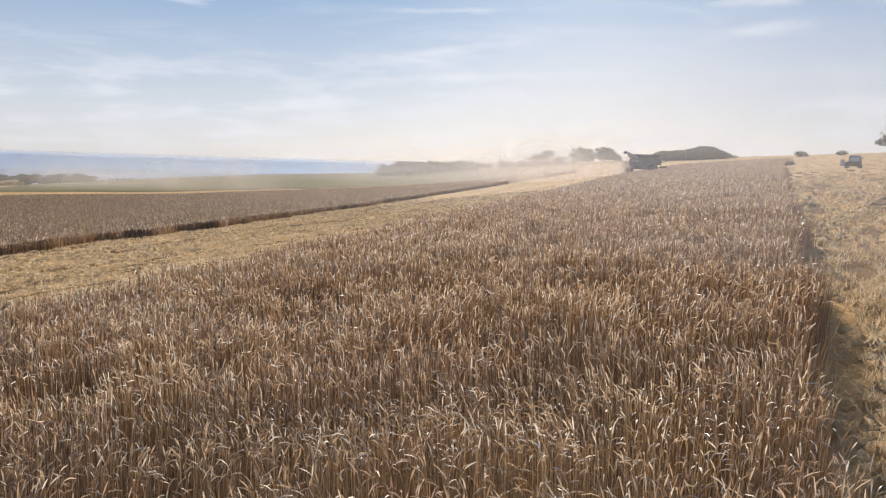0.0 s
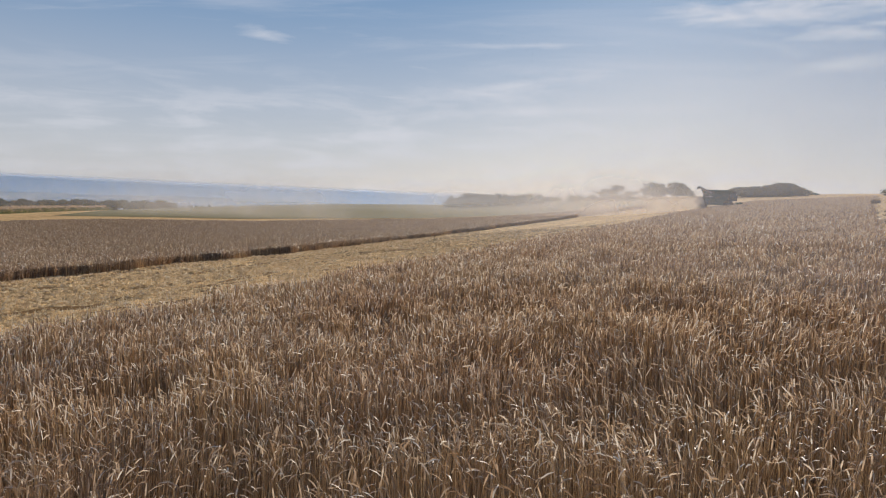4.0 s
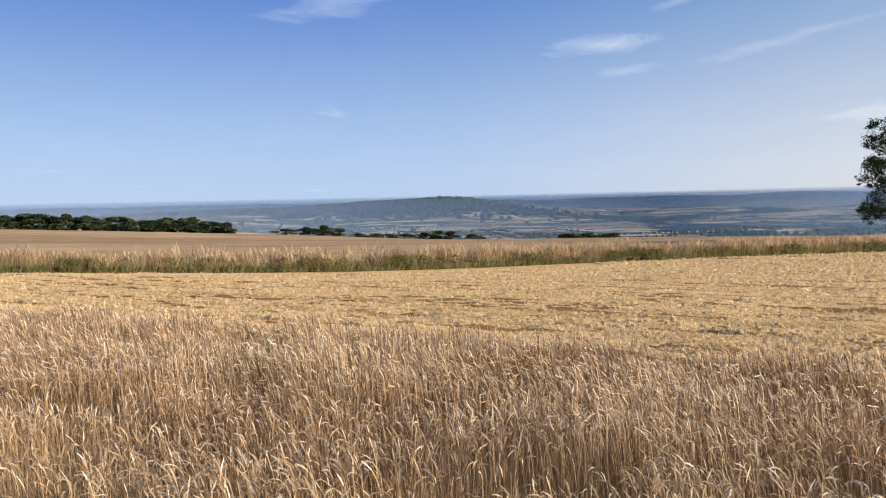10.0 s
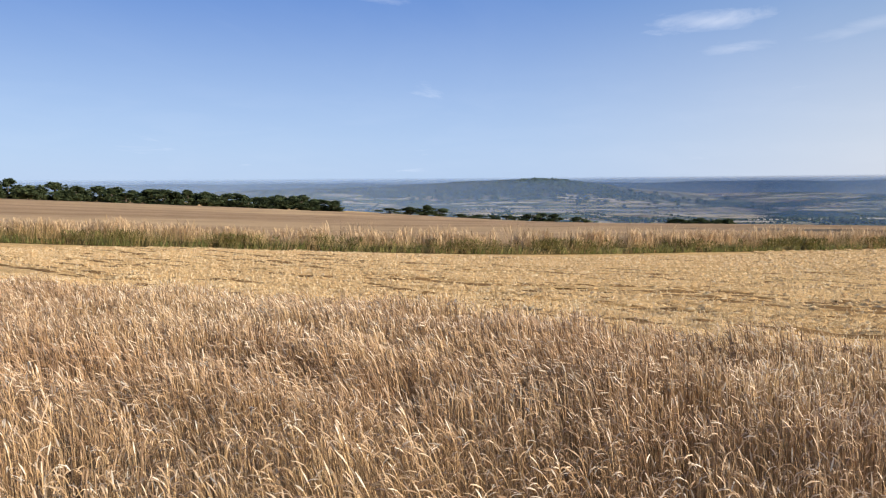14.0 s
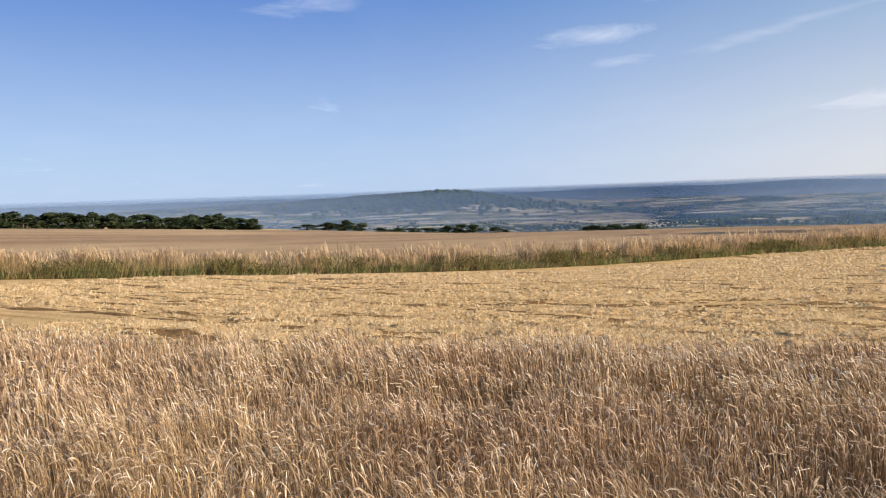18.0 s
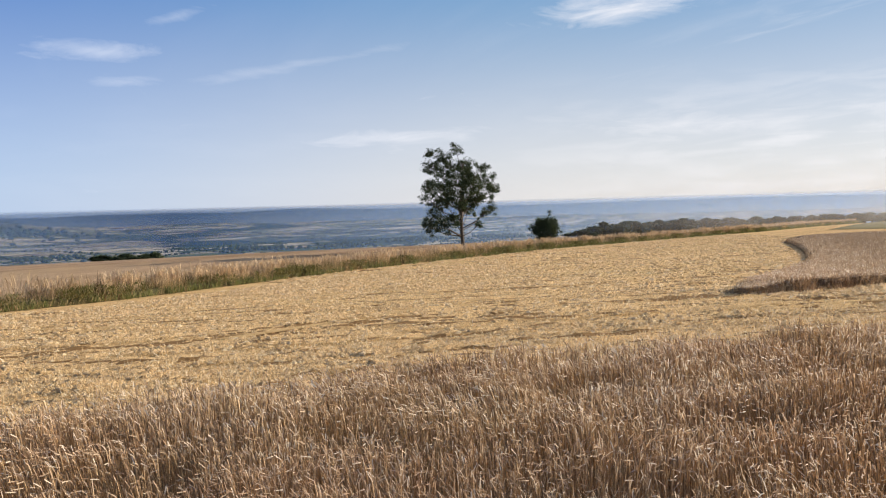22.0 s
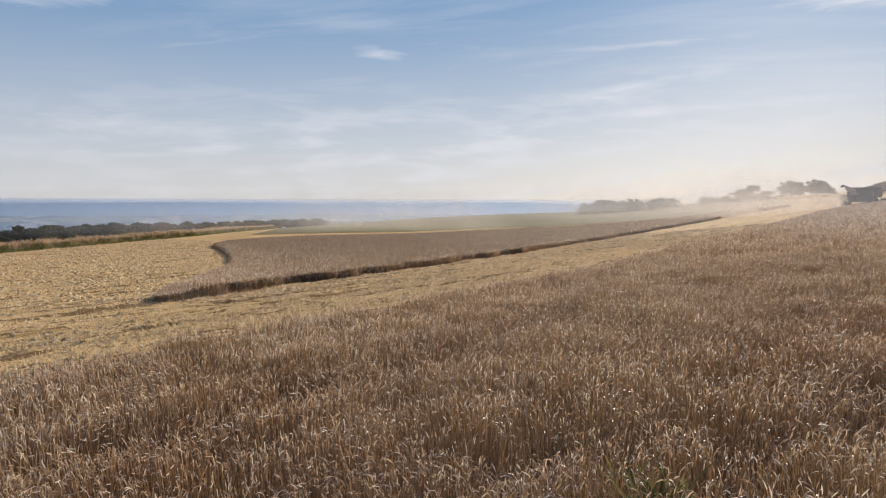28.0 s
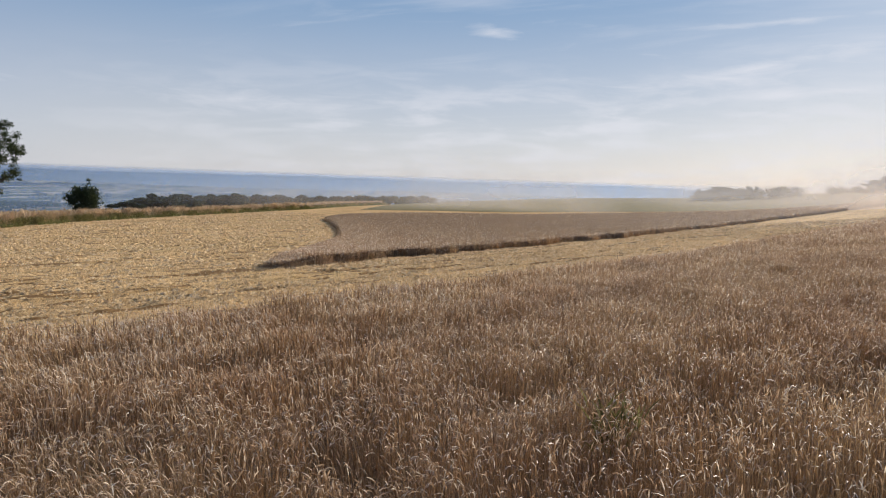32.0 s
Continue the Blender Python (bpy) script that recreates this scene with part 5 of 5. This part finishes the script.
def veil_mat(name, tint, strength, rise, run, grain, through=0.6):
    """Fine particles in the air: a thin scattering sheet, denser low down and in drifts."""
    m, nt, b = mat(name, 1.0, 0.0)
    b.inputs["Base Color"].default_value = (*tint, 1)
    tc = nt.nodes.new("ShaderNodeTexCoord")
    sx = nt.nodes.new("ShaderNodeSeparateXYZ")
    nt.links.new(tc.outputs["UV"], sx.inputs[0])
    dens = nmath(nt, "MULTIPLY", soft(nt, sx.outputs[1], rise), strength)
    if run:
        dens = nmath(nt, "MULTIPLY", dens, soft(nt, sx.outputs[0], run))
    if grain:
        dens = nmath(nt, "MULTIPLY", dens, soft(nt, noise_of(nt, grain, 5, 0.55), [(0.25, 0.15), (0.75, 1.0)]))
    tl = nt.nodes.new("ShaderNodeBsdfTranslucent")
    tl.inputs["Color"].default_value = (*tint, 1)
    for a, c, f in ((b, tl, through), (nt.nodes.new("ShaderNodeBsdfTransparent"), None, dens)):
        mx = nt.nodes.new("ShaderNodeMixShader")
        nt.links.new(a.outputs[0], mx.inputs[1])
        nt.links.new((c or last).outputs[0], mx.inputs[2])
        if isinstance(f, float):
            mx.inputs[0].default_value = f
        else:
            nt.links.new(f, mx.inputs[0])
        last = mx
    nt.links.new(last.outputs[0], nt.nodes["Material Output"].inputs["Surface"])
    return m


def veil_sheet(name, co, m, label, category):
    """An upright curtain of air: co runs along it and up it, and the veil knows both."""
    k, nv = co.shape[:2]
    f = grid_faces(k, nv)
    ob = mesh_of(name, co.reshape(-1, 3), f, m, shade=True)
    u, v = np.meshgrid(np.linspace(0, 1, k), np.linspace(0, 1, nv), indexing="ij")
    uv = np.stack([u, v], -1).reshape(-1, 2)[f.ravel()].astype(np.float32)
    ob.data.uv_layers.new(name="along").data.foreach_set("uv", uv.ravel())
    ob.visible_shadow = False
    return tagged(ob, label, category, kind="stuff")


RISE = [(0.0, 0.0), (0.14, 1.0), (0.25, 1.0), (0.55, 0.35), (1.0, 0.0)]
M_DUST = veil_mat("harvest_dust", (0.58, 0.53, 0.49), 0.66, RISE, [(0.0, 0.0), (0.3, 0.45), (0.72, 1.0), (0.86, 0.8), (1.0, 0.0)], 0.05)
M_THIN = veil_mat("thin_dust", (0.55, 0.55, 0.56), 0.68, RISE, [(0.0, 0.0), (0.3, 0.6), (0.55, 1.0), (0.82, 0.9), (1.0, 0.0)], 0.03)
for i, (d0, d1, hgt, a0, a1) in enumerate(((136, 172, 9, 9, -15.3), (180, 222, 11, 12, -11), (155, 215, 11, 46, 11), (252, 222, 24, 60, -25))):
    k, nv = 60, 10
    az = np.radians(np.linspace(a0, a1, k))
    dist = np.linspace(d1, d0, k) + 3 * np.sin(np.linspace(0, 9, k) + i)
    x, y = -np.sin(az) * dist, np.cos(az) * dist
    base = land_height(x, y)
    v = np.linspace(0, 1, nv)
    lift = hgt * (1.0 + 0.08 * np.sin(np.linspace(0, 9, k) + 2 * i))[:, None] * v[None]
    bow = 0.8 * np.sin(v * 3.0)[None] * np.cos(np.linspace(0, 11, k))[:, None]
    co = np.stack([x[:, None] + bow, y[:, None] + bow * 0.5, base[:, None] + lift], -1)
    veil_sheet("dust_cloud", co, M_THIN if hgt > 20 else M_DUST, "pale tan dust drifting low behind the harvester", "dust")

# the thick plume rolling out from under the straw hood
M_PLUME = veil_mat("dust_plume", (0.60, 0.54, 0.49), 0.96, [(0.0, 1.0), (0.4, 0.95), (0.7, 0.5), (1.0, 0.0)], [(0.0, 0.2), (0.3, 0.8), (0.92, 1.0), (1.0, 0.0)], 0.07)
k, nv = 40, 10
az, dist = np.radians(np.linspace(-3, -15.2, k)), np.linspace(150, 134, k)
x, y = -np.sin(az) * dist, np.cos(az) * dist
co = np.stack([np.repeat(x[:, None], nv, 1), np.repeat(y[:, None], nv, 1), land_height(x, y)[:, None] + np.linspace(7.5, 4.2, k)[:, None] * np.linspace(0, 1, nv)[None]], -1)
veil_sheet("dust_cloud", co, M_PLUME, "thick tan dust plume behind the harvester", "dust")

# thin pale sheets added to lift the backlit strip, for dust and lens glare
M_DUST_GLARE = veil_mat("dust_and_glare", (0.58, 0.57, 0.59), 0.30, [(0.0, 0.0), (0.12, 1.0), (0.4, 0.7), (1.0, 0.0)], [(0.0, 0.0), (0.45, 0.8), (0.8, 1.0), (1.0, 0.0)], 0.04)
for d0, d1, hgt, a0 in ((64, 44, 11, 22), (34, 22, 7, -3), (22, 13, 5, -4)):
    k, nv = 60, 12
    az, dist = np.radians(np.linspace(a0, -42, k)), np.linspace(d0, d1, k)
    x, y = -np.sin(az) * dist - 3, np.cos(az) * dist - 8
    co = np.stack([np.repeat(x[:, None], nv, 1), np.repeat(y[:, None], nv, 1), (land_height(x, y) + 0.3)[:, None] + hgt * np.linspace(0, 1, nv)[None]], -1)
    veil_sheet("dust_cloud", co, M_DUST_GLARE, "thin pale sheet over the barley for dust and glare", "dust")

# summer haze over the vale, put in as four blue-tinted see-through curtains
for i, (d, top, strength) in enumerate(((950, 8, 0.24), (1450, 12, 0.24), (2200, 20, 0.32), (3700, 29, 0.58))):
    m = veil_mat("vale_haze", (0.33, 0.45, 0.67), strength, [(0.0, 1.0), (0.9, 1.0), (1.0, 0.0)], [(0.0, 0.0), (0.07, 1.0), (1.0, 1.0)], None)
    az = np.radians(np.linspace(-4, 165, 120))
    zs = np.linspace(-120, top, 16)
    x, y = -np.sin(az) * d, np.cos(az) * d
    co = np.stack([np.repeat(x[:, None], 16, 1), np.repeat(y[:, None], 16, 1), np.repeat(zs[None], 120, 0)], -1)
    veil_sheet("haze_bank", co, m, "blue-tinted sheet put up as summer haze over the vale", "haze")

# ---------------------------------------------------------------- the vale: far hedges and farm buildings
q = np.random.RandomState(15)
cx, cy, cs = [], [], []
for _ in range(190):
    az, d = radians(q.uniform(20, 135)), 1000 + 1800 * q.uniform(0, 1) ** 0.8
    x0, y0 = -math.sin(az) * d, math.cos(az) * d
    ang, ln_ = q.choice([0.31, 1.88]) + q.normal(0, 0.12), q.uniform(120, 520)
    t = np.arange(0, ln_, 14.0)
    cx.append(x0 + np.cos(ang) * t + q.normal(0, 2, len(t)))
    cy.append(y0 + np.sin(ang) * t + q.normal(0, 2, len(t)))
    cs.append(q.uniform(1.8, 4.2, len(t)))
for _ in range(26):
    az, d = radians(q.uniform(20, 135)), q.uniform(1100, 2700)
    n = q.randint(30, 90)
    cx.append(-math.sin(az) * d + q.normal(0, 45, n))
    cy.append(math.cos(az) * d + q.normal(0, 45, n))
    cs.append(q.uniform(4, 6.5, n))
az, d = np.radians(q.normal(95, 4.2, 900)), q.normal(2880, 120, 900)
cx.append(-np.sin(az) * d)
cy.append(np.cos(az) * d)
cs.append(q.uniform(5, 10, 900))
cx, cy, cs = (np.concatenate(t) for t in (cx, cy, cs))
ok = np.hypot(cx, cy) > 950
cx, cy, cs = cx[ok], cy[ok], cs[ok]
ico = bmesh.new()
bmesh.ops.create_icosphere(ico, subdivisions=1, radius=1.0)
iv = np.array([v.co for v in ico.verts])
ifc = np.array([[v.index for v in f.verts] for f in ico.faces])
ico.free()
jit = 1 + 0.3 * q.uniform(-1, 1, (len(cx), len(iv), 1))
co = iv[None] * jit * np.stack([cs * 1.25, cs * 1.25, cs], 1)[:, None] + np.stack([cx, cy, land_height(cx, cy) + cs * 0.55], 1)[:, None]
fa = (np.arange(len(cx)) * len(iv))[:, None, None] + ifc[None]
M_HEDGE, nt, b = mat("vale_hedges", 0.95, 0.05)
nt.links.new(ramp_of(nt, noise_of(nt, 0.05, 3), [(0.3, (0.018, 0.032, 0.014)), (0.7, (0.05, 0.07, 0.025))]), b.inputs["Base Color"])
hedges = mesh_of("vale_hedgerows", co.reshape(-1, 3), fa.reshape(-1, 3), M_HEDGE)
tagged(hedges, "far hedgerows and small woods across the vale", "hedge", kind="stuff")

M_WALLP = plain("pale_render", (0.70, 0.67, 0.62), 0.9, 0.1, var=0.08)
M_ROOF = plain("tile_roof", (0.24, 0.13, 0.09), 0.9, 0.1)
for i, (az, d, w) in enumerate(((98.4, 1500, 26), (97.2, 1560, 18), (96.0, 1540, 22), (99.6, 1620, 16), (94.6, 1600, 15), (82.3, 3300, 60), (101.5, 1480, 14))):
    a = radians(az)
    x, y = EYE15[0] - math.sin(a) * d, EYE15[1] + math.cos(a) * d
    house = tagged(new("farmhouse"), "pale farm building with a low pitched roof in the vale", "house", "vale farms")
    part("walls", box(-w / 2, w / 2, -5, 5, -1, 5.5, 0.1), M_WALLP, house)
    part("roof", box(-w / 2 - 0.4, w / 2 + 0.4, -5.5, 5.5, 5.5, 8.6, 0.05, (1.5, 1.5, 5.3, 5.3)), M_ROOF, house)
    for k in range(3):
        part("window", box(-w / 3 + k * w / 3 - 0.7, -w / 3 + k * w / 3 + 0.7, -5.08, -4.98, 1.2, 2.8, 0.02), M_GLASS, house)
    house.matrix_basis = pose(x, y, float(land_height(x, y)), 0, 0, az + 180 + 20 * math.sin(i))
